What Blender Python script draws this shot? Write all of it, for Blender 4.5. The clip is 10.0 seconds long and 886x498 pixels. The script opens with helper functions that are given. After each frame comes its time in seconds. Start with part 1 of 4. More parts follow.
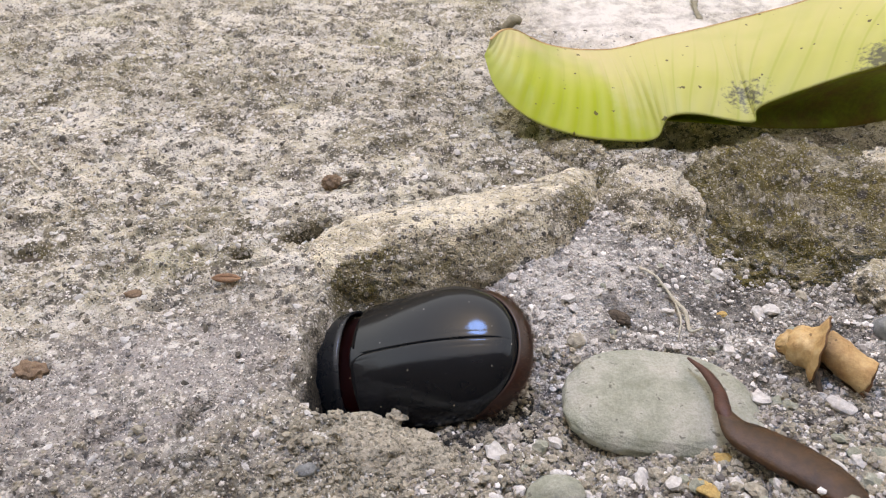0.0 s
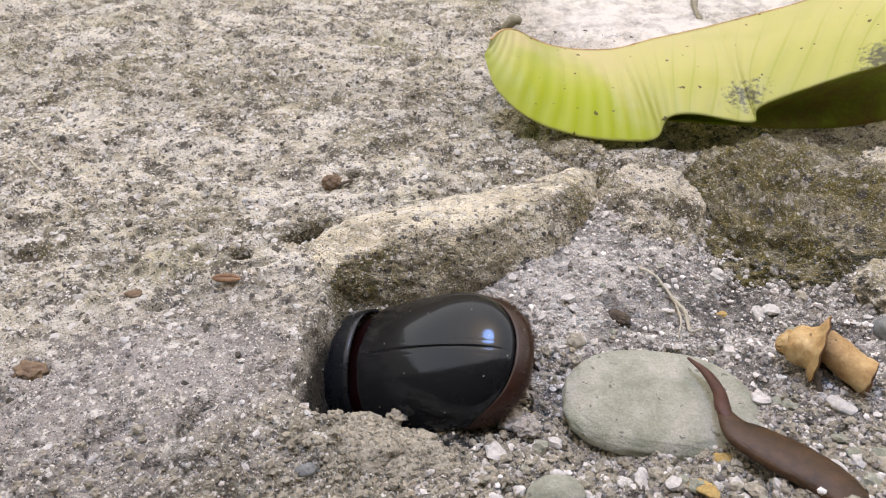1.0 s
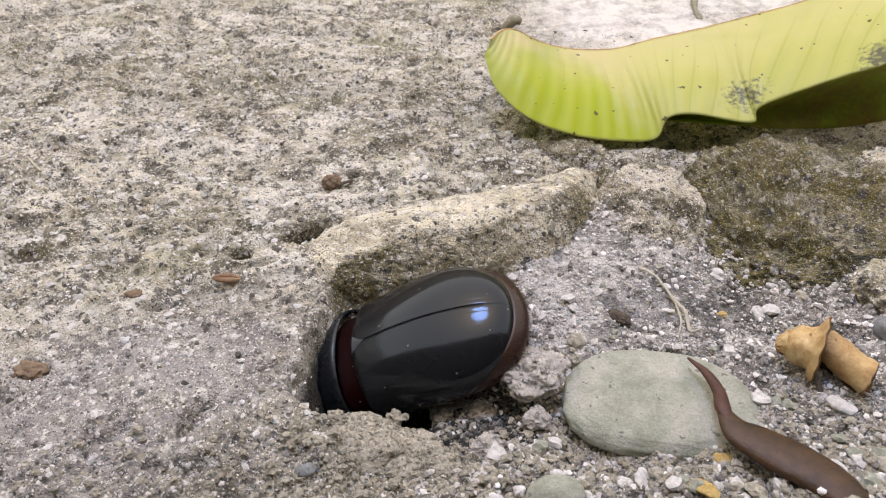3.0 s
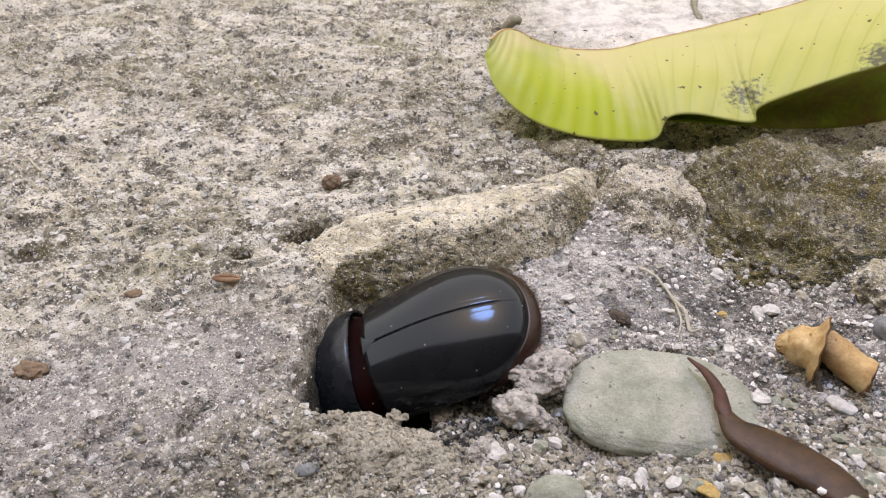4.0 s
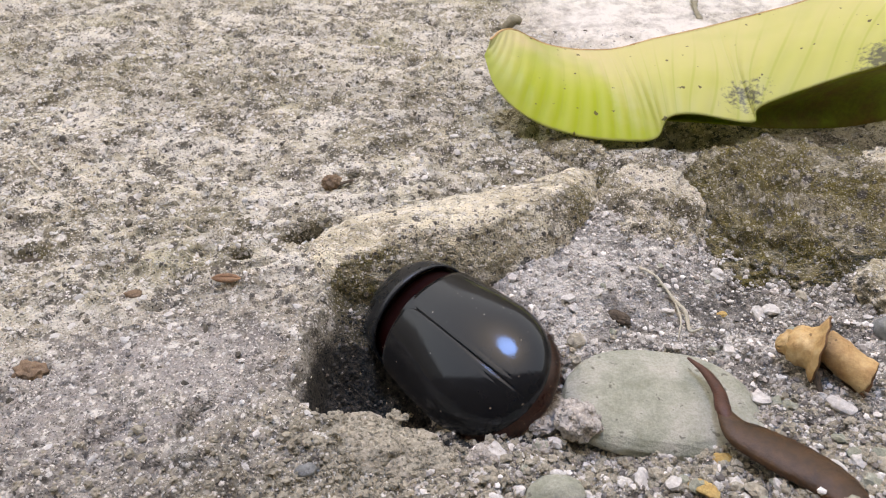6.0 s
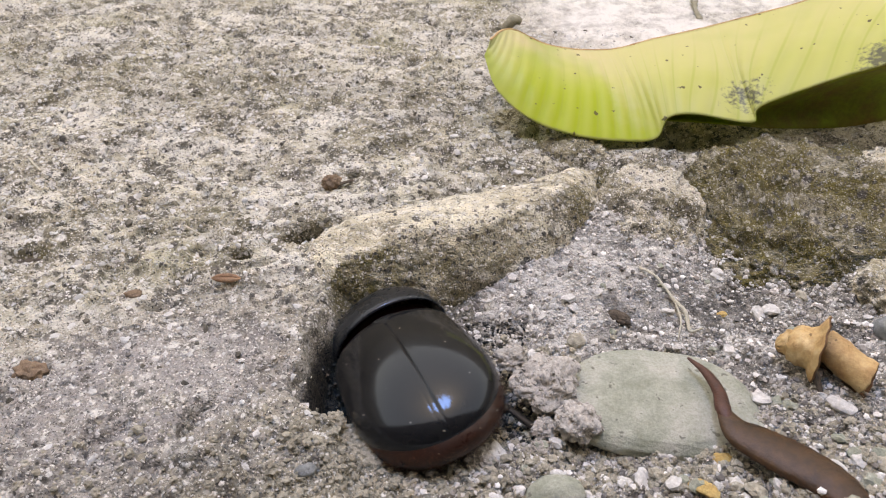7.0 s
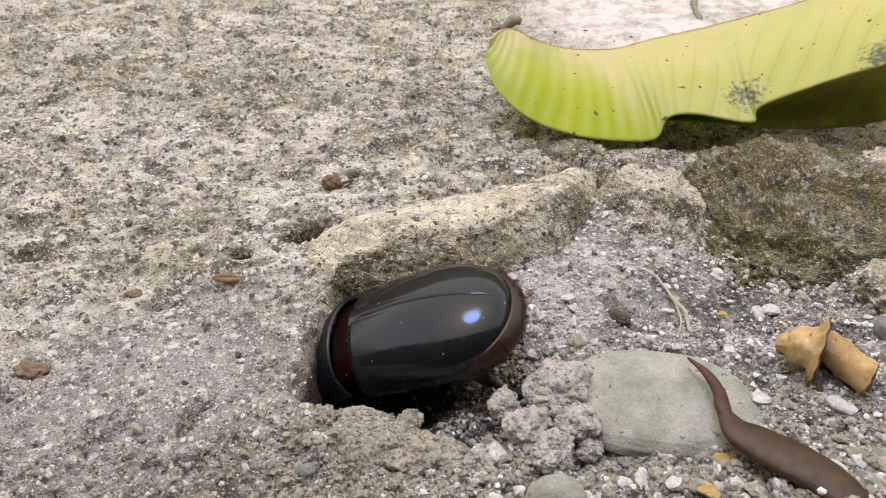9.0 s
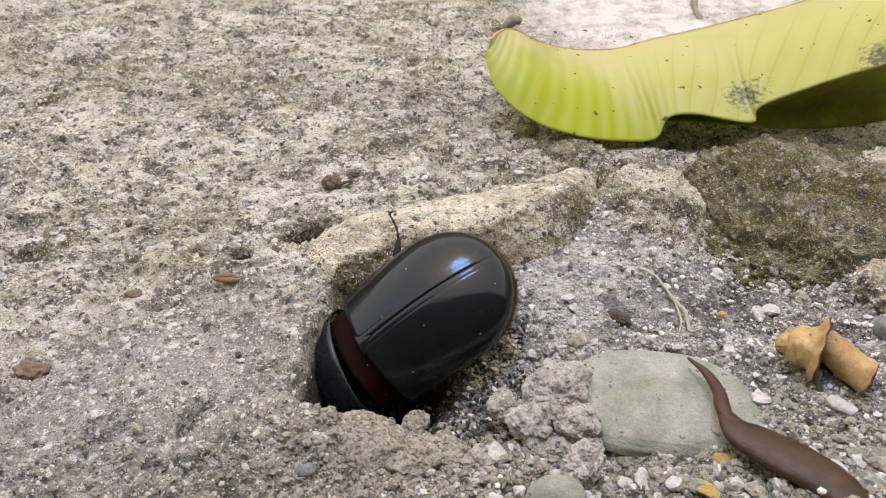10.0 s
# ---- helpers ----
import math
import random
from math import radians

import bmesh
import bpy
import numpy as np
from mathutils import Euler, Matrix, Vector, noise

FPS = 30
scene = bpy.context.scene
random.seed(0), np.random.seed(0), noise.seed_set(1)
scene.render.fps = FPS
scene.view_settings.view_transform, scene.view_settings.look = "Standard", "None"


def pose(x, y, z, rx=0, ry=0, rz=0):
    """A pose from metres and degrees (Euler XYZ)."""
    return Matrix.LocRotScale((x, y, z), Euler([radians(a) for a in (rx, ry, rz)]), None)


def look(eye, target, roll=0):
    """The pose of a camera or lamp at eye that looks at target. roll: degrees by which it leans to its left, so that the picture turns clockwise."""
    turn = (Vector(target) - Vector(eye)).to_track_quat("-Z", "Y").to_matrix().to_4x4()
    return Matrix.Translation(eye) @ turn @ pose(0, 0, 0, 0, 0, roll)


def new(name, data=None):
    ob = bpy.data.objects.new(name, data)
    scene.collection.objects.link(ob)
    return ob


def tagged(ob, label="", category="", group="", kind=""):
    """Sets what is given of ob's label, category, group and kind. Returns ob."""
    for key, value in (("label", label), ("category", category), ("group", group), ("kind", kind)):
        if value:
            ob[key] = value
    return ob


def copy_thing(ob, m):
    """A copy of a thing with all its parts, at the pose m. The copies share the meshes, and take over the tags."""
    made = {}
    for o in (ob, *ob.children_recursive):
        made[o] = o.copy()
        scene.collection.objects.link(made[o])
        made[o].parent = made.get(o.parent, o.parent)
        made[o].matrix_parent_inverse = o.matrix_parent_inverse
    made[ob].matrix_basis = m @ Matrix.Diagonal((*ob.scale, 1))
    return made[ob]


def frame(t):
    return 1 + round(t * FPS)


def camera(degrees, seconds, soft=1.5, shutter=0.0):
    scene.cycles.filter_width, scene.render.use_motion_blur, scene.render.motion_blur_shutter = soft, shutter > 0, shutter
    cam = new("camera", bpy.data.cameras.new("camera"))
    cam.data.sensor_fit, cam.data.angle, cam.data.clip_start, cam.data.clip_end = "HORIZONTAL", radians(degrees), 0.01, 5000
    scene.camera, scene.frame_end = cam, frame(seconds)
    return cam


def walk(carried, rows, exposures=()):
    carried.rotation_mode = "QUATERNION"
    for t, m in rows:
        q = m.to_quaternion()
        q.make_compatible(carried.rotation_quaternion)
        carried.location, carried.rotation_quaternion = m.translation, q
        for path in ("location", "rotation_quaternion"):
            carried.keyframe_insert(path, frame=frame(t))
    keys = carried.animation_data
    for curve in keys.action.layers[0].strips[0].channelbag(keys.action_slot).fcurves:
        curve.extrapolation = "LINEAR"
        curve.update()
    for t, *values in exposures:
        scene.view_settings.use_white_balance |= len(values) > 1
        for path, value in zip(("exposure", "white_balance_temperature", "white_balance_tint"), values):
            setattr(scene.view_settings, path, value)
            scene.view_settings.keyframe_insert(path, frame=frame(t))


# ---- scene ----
# The camera stands still, a hand's width above broken concrete.
cam = camera(58, 10.0, soft=1.06, shutter=0.5)
EYE = pose(0, 0, 0.100, 52, 0, 0)
cam.data.dof.use_dof = True
cam.data.dof.focus_distance, cam.data.dof.aperture_fstop = 0.160, 60.0
walk(cam, [(0, EYE), (10, EYE)], exposures=[(0, 2.25, 32000, 21), (7.8, 2.25, 32000, 21), (9, 2.23, 38000, 20), (10, 2.22, 39000, 20)])

# ---- light: bright white sky, with a gap of blue overhead ----
world = bpy.data.worlds.new("sky")
scene.world = world
world.use_nodes = True
wt = world.node_tree
sky = wt.nodes.new("ShaderNodeTexSky")
sky.sky_type = "NISHITA"
sky.sun_disc = False
sky.sun_elevation = radians(83)
sky.sun_rotation = radians(-30)
sky.air_density, sky.dust_density, sky.ozone_density = 1.0, 0.5, 1.0
wt.nodes["Background"].inputs["Strength"].default_value = 0.15
wt.links.new(sky.outputs[0], wt.nodes["Background"].inputs["Color"])

sun_data = bpy.data.lights.new("sun", "SUN")
sun_data.energy, sun_data.angle, sun_data.color = 0.60, radians(17), (0.02, 0.25, 1.0)
sun = new("sun", sun_data)
sun.matrix_world = look((-0.06, 0.20, 1.0), (0, 0.1, 0))

# ---- materials ----
def shader(name):
    m = bpy.data.materials.new(name)
    m.use_nodes = True
    return m, m.node_tree, m.node_tree.nodes["Principled BSDF"]


def node(nt, kind, **sets):
    n = nt.nodes.new(kind)
    for k, v in sets.items():
        n.inputs[k.replace("_", " ")].default_value = v
    return n


def ramp(nt, source, stops):
    r = nt.nodes.new("ShaderNodeValToRGB")
    while len(r.color_ramp.elements) < len(stops):
        r.color_ramp.elements.new(0.5)
    for e, (at, c) in zip(r.color_ramp.elements, stops):
        e.position = at
        e.color = (c, c, c, 1) if isinstance(c, (int, float)) else (*c, 1)
    nt.links.new(source, r.inputs[0])
    return r.outputs[0]


def mix(nt, factor, a, b, kind="MIX"):
    m = nt.nodes.new("ShaderNodeMix")
    m.data_type, m.blend_type = "RGBA", kind
    for sock, v in ((m.inputs[0], factor), (m.inputs[6], a), (m.inputs[7], b)):
        if isinstance(v, (int, float)):
            sock.default_value = v
        elif isinstance(v, tuple):
            sock.default_value = (*v, 1)
        else:
            nt.links.new(v, sock)
    return m.outputs[2]


def math_node(nt, op, a, b):
    m = nt.nodes.new("ShaderNodeMath")
    m.operation = op
    for sock, v in zip(m.inputs, (a, b)):
        if isinstance(v, (int, float)):
            sock.default_value = v
        else:
            nt.links.new(v, sock)
    return m.outputs[0]


def coords(nt):
    return nt.nodes.new("ShaderNodeTexCoord").outputs["Object"]


def noise_tex(nt, co, mm, detail=4.0, rough=0.6):
    n = node(nt, "ShaderNodeTexNoise", Scale=1000.0 / mm, Detail=detail, Roughness=rough)
    nt.links.new(co, n.inputs["Vector"])
    return n.outputs["Fac"]


def cell_tex(nt, co, mm, out="Color", feature="F1"):
    n = node(nt, "ShaderNodeTexVoronoi", Scale=1000.0 / mm)
    n.feature = feature
    nt.links.new(co, n.inputs["Vector"])
    return n.outputs[out]


def bump(nt, bsdf, height, metres, strength=1.0):
    b = node(nt, "ShaderNodeBump", Strength=strength, Distance=metres)
    nt.links.new(height, b.inputs["Height"])
    nt.links.new(b.outputs[0], bsdf.inputs["Normal"])


def attr(nt, name):
    a = nt.nodes.new("ShaderNodeAttribute")
    a.attribute_name = name
    return a.outputs["Fac"]


def concrete(name, moss_shade=None, pale=None, gravel=None, tone=1.0, speck=0.95, damp_shade=None, blotch=1.0, dust=None):
    """Weathered concrete: cement matrix with light and dark sand grains."""
    m, nt, b = shader(name)
    co = coords(nt)
    warp = node(nt, "ShaderNodeTexNoise", Scale=900.0, Detail=2.0)
    nt.links.new(co, warp.inputs["Vector"])
    wv = nt.nodes.new("ShaderNodeVectorMath")
    wv.operation = "MULTIPLY_ADD"
    nt.links.new(warp.outputs["Color"], wv.inputs[0])
    wv.inputs[1].default_value = (0.0009, 0.0009, 0.0009)
    nt.links.new(co, wv.inputs[2])
    co2 = wv.outputs[0]
    big = noise_tex(nt, co, 22, 6, 0.7)
    mid = noise_tex(nt, co, 6.5, 6, 0.7)
    fine = noise_tex(nt, co, 0.9, 4, 0.7)
    base = ramp(nt, big, [(0.37, (0.31, 0.276, 0.212)), (0.49, (0.53, 0.482, 0.378)), (0.64, (0.75, 0.70, 0.575))])
    base = mix(nt, ramp(nt, mid, [(0.38, 0.85 * blotch), (0.53, 0.0)]), base, (0.14, 0.122, 0.096))
    flake = nt.nodes.new("ShaderNodeMapping")
    flake.inputs["Scale"].default_value = (0.7, 1.0, 1.0)
    nt.links.new(co2, flake.inputs["Vector"])
    base = mix(nt, ramp(nt, noise_tex(nt, flake.outputs[0], 3.4, 3, 0.65), [(0.535, 0.0), (0.60, 0.8)]), base, (0.76, 0.725, 0.645))
    base = mix(nt, ramp(nt, noise_tex(nt, flake.outputs[0], 2.6, 4, 0.65), [(0.405, 0.95 * blotch), (0.44, 0.0)]), base, (0.10, 0.090, 0.070))
    base = mix(nt, ramp(nt, noise_tex(nt, flake.outputs[0], 15, 5, 0.68), [(0.53, 0.0), (0.59, 0.85)]), base, ramp(nt, fine, [(0.3, (0.62, 0.58, 0.50)), (0.7, (0.84, 0.80, 0.72))]))
    base = mix(nt, ramp(nt, noise_tex(nt, flake.outputs[0], 6.5, 5, 0.66), [(0.405, 0.9 * blotch), (0.435, 0.0)]), base, (0.11, 0.098, 0.076))
    base = mix(nt, ramp(nt, noise_tex(nt, co, 34, 2, 0.5), [(0.55, 0.0), (0.7, 0.35)]), base, (0.52, 0.48, 0.29))
    if gravel:
        base = mix(nt, math_node(nt, "MULTIPLY", attr(nt, gravel), 0.75), base, ramp(nt, mid, [(0.36, (0.11, 0.103, 0.099)), (0.6, (0.33, 0.315, 0.306))]))
    if tone != 1.0:
        base = mix(nt, 1.0, base, (tone, tone * 0.97, tone * 0.92), "MULTIPLY")
    # moss tint; on the ground it also carries painted shade
    if moss_shade:
        f = math_node(nt, "MULTIPLY", attr(nt, moss_shade), ramp(nt, mid, [(0.30, 0.45), (0.55, 1.0)]))
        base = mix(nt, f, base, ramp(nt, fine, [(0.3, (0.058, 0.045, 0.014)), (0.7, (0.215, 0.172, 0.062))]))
    if dust:
        f = math_node(nt, "MULTIPLY", attr(nt, dust), ramp(nt, mid, [(0.34, 0.25), (0.5, 0.85)]))
        base = mix(nt, f, base, ramp(nt, fine, [(0.3, (0.235, 0.217, 0.212)), (0.7, (0.40, 0.373, 0.364))]))
    for mm, dark, light in ((2.6, 0.10, 0.89), (1.2, 0.14, 0.81), (0.55, 0.18, 0.79), (0.3, 0.16, 0.80)):
        c = nt.nodes.new("ShaderNodeSeparateColor")
        nt.links.new(cell_tex(nt, co2, mm), c.inputs[0])
        near = ramp(nt, cell_tex(nt, co2, mm, "Distance"), [(0.30, 1.0), (0.52, 0.0)])
        lightf = math_node(nt, "MULTIPLY", near, ramp(nt, c.outputs[0], [(light, 0.0), (light + 0.02, speck)]))
        darkf = math_node(nt, "MULTIPLY", near, ramp(nt, c.outputs[0], [(dark - 0.02, 0.92), (dark, 0.0)]))
        base = mix(nt, lightf, base, ramp(nt, c.outputs[1], [(0.0, (0.55, 0.52, 0.47)), (1.0, (0.80, 0.78, 0.74))]))
        base = mix(nt, darkf, base, ramp(nt, c.outputs[1], [(0.0, (0.05, 0.047, 0.043)), (1.0, (0.16, 0.145, 0.13))]))
    if pale:
        base = mix(nt, math_node(nt, "MULTIPLY", attr(nt, pale), ramp(nt, big, [(0.36, 0.3), (0.5, 1.0)])), base, ramp(nt, mid, [(0.36, (0.50, 0.475, 0.44)), (0.52, (0.80, 0.775, 0.73))]))
    # damp soil, with the shade of hollows put into its colour
    if damp_shade:
        base = mix(nt, math_node(nt, "MULTIPLY", attr(nt, damp_shade), ramp(nt, mid, [(0.30, 0.95), (0.5, 1.0)])), base, ramp(nt, fine, [(0.3, (0.022, 0.021, 0.020)), (0.75, (0.115, 0.108, 0.10))]))
    nt.links.new(base, b.inputs["Base Color"])
    b.inputs["Roughness"].default_value = 0.92
    b.inputs["Specular IOR Level"].default_value = 0.25
    h = math_node(nt, "ADD", math_node(nt, "MULTIPLY", fine, 0.8), math_node(nt, "MULTIPLY", cell_tex(nt, co2, 0.42, "Distance"), -0.9))
    bump(nt, b, h, 0.0004, 1.0)
    return m


def grain_material(name, stops, grain_mm=0.5, own=1.0):
    """Loose stones, each with a shade of its own; own: how much of it, against a mottling across them all."""
    m, nt, b = shader(name)
    co = coords(nt)
    rnd = nt.nodes.new("ShaderNodeNewGeometry").outputs["Random Per Island"]
    fine = noise_tex(nt, co, grain_mm, 4, 0.7)
    if own < 1.0:
        spread = ramp(nt, noise_tex(nt, co, 1.3, 4, 0.75), [(0.30, 0.0), (0.70, 1.0)])
        rnd = math_node(nt, "ADD", math_node(nt, "MULTIPLY", rnd, own), math_node(nt, "MULTIPLY", spread, 1 - own))
    base = ramp(nt, rnd, stops)
    base = mix(nt, 0.55, base, ramp(nt, fine, [(0.3, 0.25), (0.7, 0.85)]), "OVERLAY")
    nt.links.new(base, b.inputs["Base Color"])
    b.inputs["Roughness"].default_value = 0.85
    b.inputs["Specular IOR Level"].default_value = 0.3
    bump(nt, b, fine, 0.0003, 0.7)
    return m


def mottled(name, stops, mm=3.0, fine_mm=0.5, rough=0.8, relief=0.0002, spec=0.35, specks=None):
    m, nt, b = shader(name)
    co = coords(nt)
    base = ramp(nt, noise_tex(nt, co, mm, 5, 0.65), stops)
    fine = noise_tex(nt, co, fine_mm, 4, 0.7)
    base = mix(nt, 0.4, base, ramp(nt, fine, [(0.3, 0.3), (0.7, 0.75)]), "OVERLAY")
    if specks:
        base = mix(nt, ramp(nt, noise_tex(nt, co, specks[0], 2, 0.5), [(specks[1], 0.0), (specks[1] + 0.04, 0.85)]), base, specks[2])
    nt.links.new(base, b.inputs["Base Color"])
    b.inputs["Roughness"].default_value = rough
    b.inputs["Specular IOR Level"].default_value = spec
    bump(nt, b, fine, relief, 0.8)
    return m


def chitin(name, colour, rough=0.16, spec=0.5, dust=0.10, tint=(1, 1, 1), film=0.0):
    """Polished beetle shell: fine punctures, faint scratches, specks of dust."""
    m, nt, b = shader(name)
    co = coords(nt)
    fine = noise_tex(nt, co, 0.7, 3, 0.6)
    cloud = noise_tex(nt, co, 6, 3, 0.6)
    base = mix(nt, ramp(nt, cloud, [(0.35, 0.0), (0.7, 0.6)]), colour, tuple(0.5 * c + 0.010 for c in colour))
    speck = math_node(nt, "MULTIPLY", ramp(nt, cell_tex(nt, co, 1.5, "Distance"), [(0.06, 1.0), (0.10, 0.0)]),
                      ramp(nt, noise_tex(nt, co, 4, 2, 0.5), [(0.50, 0.0), (0.56, 1.0)]))
    base = mix(nt, speck, base, (0.35, 0.32, 0.28))
    nt.links.new(base, b.inputs["Base Color"])
    r = ramp(nt, noise_tex(nt, co, 3, 4, 0.65), [(0.3, rough * 0.75), (0.75, rough * 1.5 + dust)])
    nt.links.new(r, b.inputs["Roughness"])
    b.inputs["Specular IOR Level"].default_value = spec
    b.inputs["Specular Tint"].default_value = (*tint, 1)
    b.inputs["Sheen Weight"].default_value = film
    b.inputs["Sheen Roughness"].default_value = 0.45
    b.inputs["Sheen Tint"].default_value = (1.0, 0.86, 0.74, 1)
    bump(nt, b, fine, 0.00004, 0.3)
    return m


GROUND = concrete("weathered_concrete", "moss_shade", "pale", "gravel", damp_shade="damp_shade", dust="dust", blotch=0.85)
ROCK = concrete("mossy_broken_concrete", "moss_shade", None, None, 0.85, 0.40)
ROCK_DUSTY = concrete("dusty_broken_concrete", "moss_shade", None, None, 0.92, 0.85, blotch=0.7)
GRAVEL = grain_material("gravel_stone", [(0.0, (0.12, 0.11, 0.105)), (0.22, (0.26, 0.24, 0.225)), (0.45, (0.42, 0.395, 0.37)), (0.72, (0.60, 0.575, 0.55)), (1.0, (0.85, 0.83, 0.81))])
ROCK_LEDGE = concrete("slab_edge_concrete", "moss_shade", None, None, 1.12, 0.7, blotch=0.45)
SOIL = grain_material("dug_soil", [(0.0, (0.18, 0.16, 0.125)), (0.3, (0.275, 0.25, 0.20)), (0.7, (0.36, 0.33, 0.27)), (0.92, (0.44, 0.41, 0.35)), (1.0, (0.62, 0.59, 0.53))], 0.6, 0.3)
# damp soil, its colours darkened further by the hollow's shade
DAMP_SHADE_SOIL = grain_material("damp_shade_soil", [(0.0, (0.018, 0.017, 0.016)), (0.5, (0.042, 0.040, 0.037)), (0.85, (0.08, 0.074, 0.068)), (1.0, (0.30, 0.28, 0.26))], 0.4)
CLOD_SOIL = grain_material("dug_clod_soil", [(0.0, (0.27, 0.247, 0.222)), (0.3, (0.36, 0.333, 0.303)), (0.7, (0.445, 0.413, 0.38)), (0.92, (0.52, 0.487, 0.45)), (1.0, (0.66, 0.63, 0.59))], 0.6, 0.4)
WHITE_STONE = mottled("white_stone", [(0.3, (0.46, 0.45, 0.43)), (0.7, (0.72, 0.71, 0.69))], 1.5, 0.4, 0.85)
GREY_STONE = mottled("smooth_grey_stone", [(0.3, (0.22, 0.25, 0.19)), (0.5, (0.34, 0.36, 0.30)), (0.72, (0.47, 0.47, 0.42))], 6.0, 0.5, 0.85, 0.0003, 0.25, (1.6, 0.66, (0.15, 0.155, 0.13)))
BROWN_STONE = mottled("reddish_brown_stone", [(0.3, (0.17, 0.10, 0.065)), (0.7, (0.32, 0.22, 0.155))], 1.2, 0.3, 0.85)
BLUE_STONE = mottled("blue_grey_stone", [(0.3, (0.13, 0.15, 0.155)), (0.7, (0.30, 0.32, 0.32))], 2.0, 0.4, 0.75)
SEED = mottled("brown_seed_husk", [(0.3, (0.20, 0.095, 0.055)), (0.7, (0.42, 0.24, 0.15))], 1.5, 0.3, 0.6)
POD = mottled("dry_brown_stalk", [(0.3, (0.034, 0.0145, 0.0065)), (0.7, (0.098, 0.043, 0.019))], 3.0, 0.5, 0.42, 0.00015, 0.4)
POD_TIP = mottled("reddish_stalk_tip", [(0.3, (0.050, 0.017, 0.012)), (0.7, (0.12, 0.042, 0.028))], 3.0, 0.5, 0.42, 0.00015, 0.4)
DRY_LEAF = mottled("dry_tan_leaf", [(0.3, (0.40, 0.20, 0.085)), (0.5, (0.58, 0.35, 0.165)), (0.72, (0.68, 0.49, 0.28))], 4.0, 0.7, 0.65, 0.00015, 0.35, (1.4, 0.70, (0.16, 0.08, 0.04)))
DRY_DARK = mottled("dry_leaf_inside", [(0.3, (0.10, 0.045, 0.022)), (0.7, (0.24, 0.115, 0.055))], 3.0, 0.5, 0.7)
STRAW = mottled("pale_root", [(0.3, (0.38, 0.35, 0.28)), (0.7, (0.62, 0.58, 0.48))], 1.5, 0.3, 0.8)
DARK_BIT = mottled("dark_bark", [(0.3, (0.05, 0.038, 0.03)), (0.7, (0.14, 0.105, 0.08))], 1.0, 0.25, 0.85)
GREY_BIT = mottled("dark_grey_dirt", [(0.3, (0.075, 0.068, 0.055)), (0.7, (0.17, 0.155, 0.13))], 1.0, 0.25, 0.9)
ORANGE_BIT = mottled("orange_leaf_scrap", [(0.3, (0.42, 0.24, 0.08)), (0.7, (0.62, 0.42, 0.18))], 1.5, 0.4, 0.7)
SHELL = chitin("black_shell", (0.0085, 0.0088, 0.0100), 0.09, 0.5, 0.05, (0.64, 0.82, 1.0), 0.03)
COLLAR = chitin("blue_black_shell", (0.010, 0.012, 0.015), 0.22, 0.5, 0.08, (0.7, 0.85, 1.0))
RUMP = chitin("red_brown_shell", (0.042, 0.012, 0.007), 0.28, 0.5, 0.10)
MEMBRANE = chitin("dark_red_membrane", (0.017, 0.0018, 0.0018), 0.45, 0.04, 0.05)
LEG = chitin("dull_dark_leg", (0.014, 0.009, 0.008), 0.38, 0.35, 0.10)
BRISTLE = mottled("rusty_bristles", [(0.3, (0.075, 0.026, 0.016)), (0.7, (0.15, 0.058, 0.034))], 1.0, 0.3, 0.5)


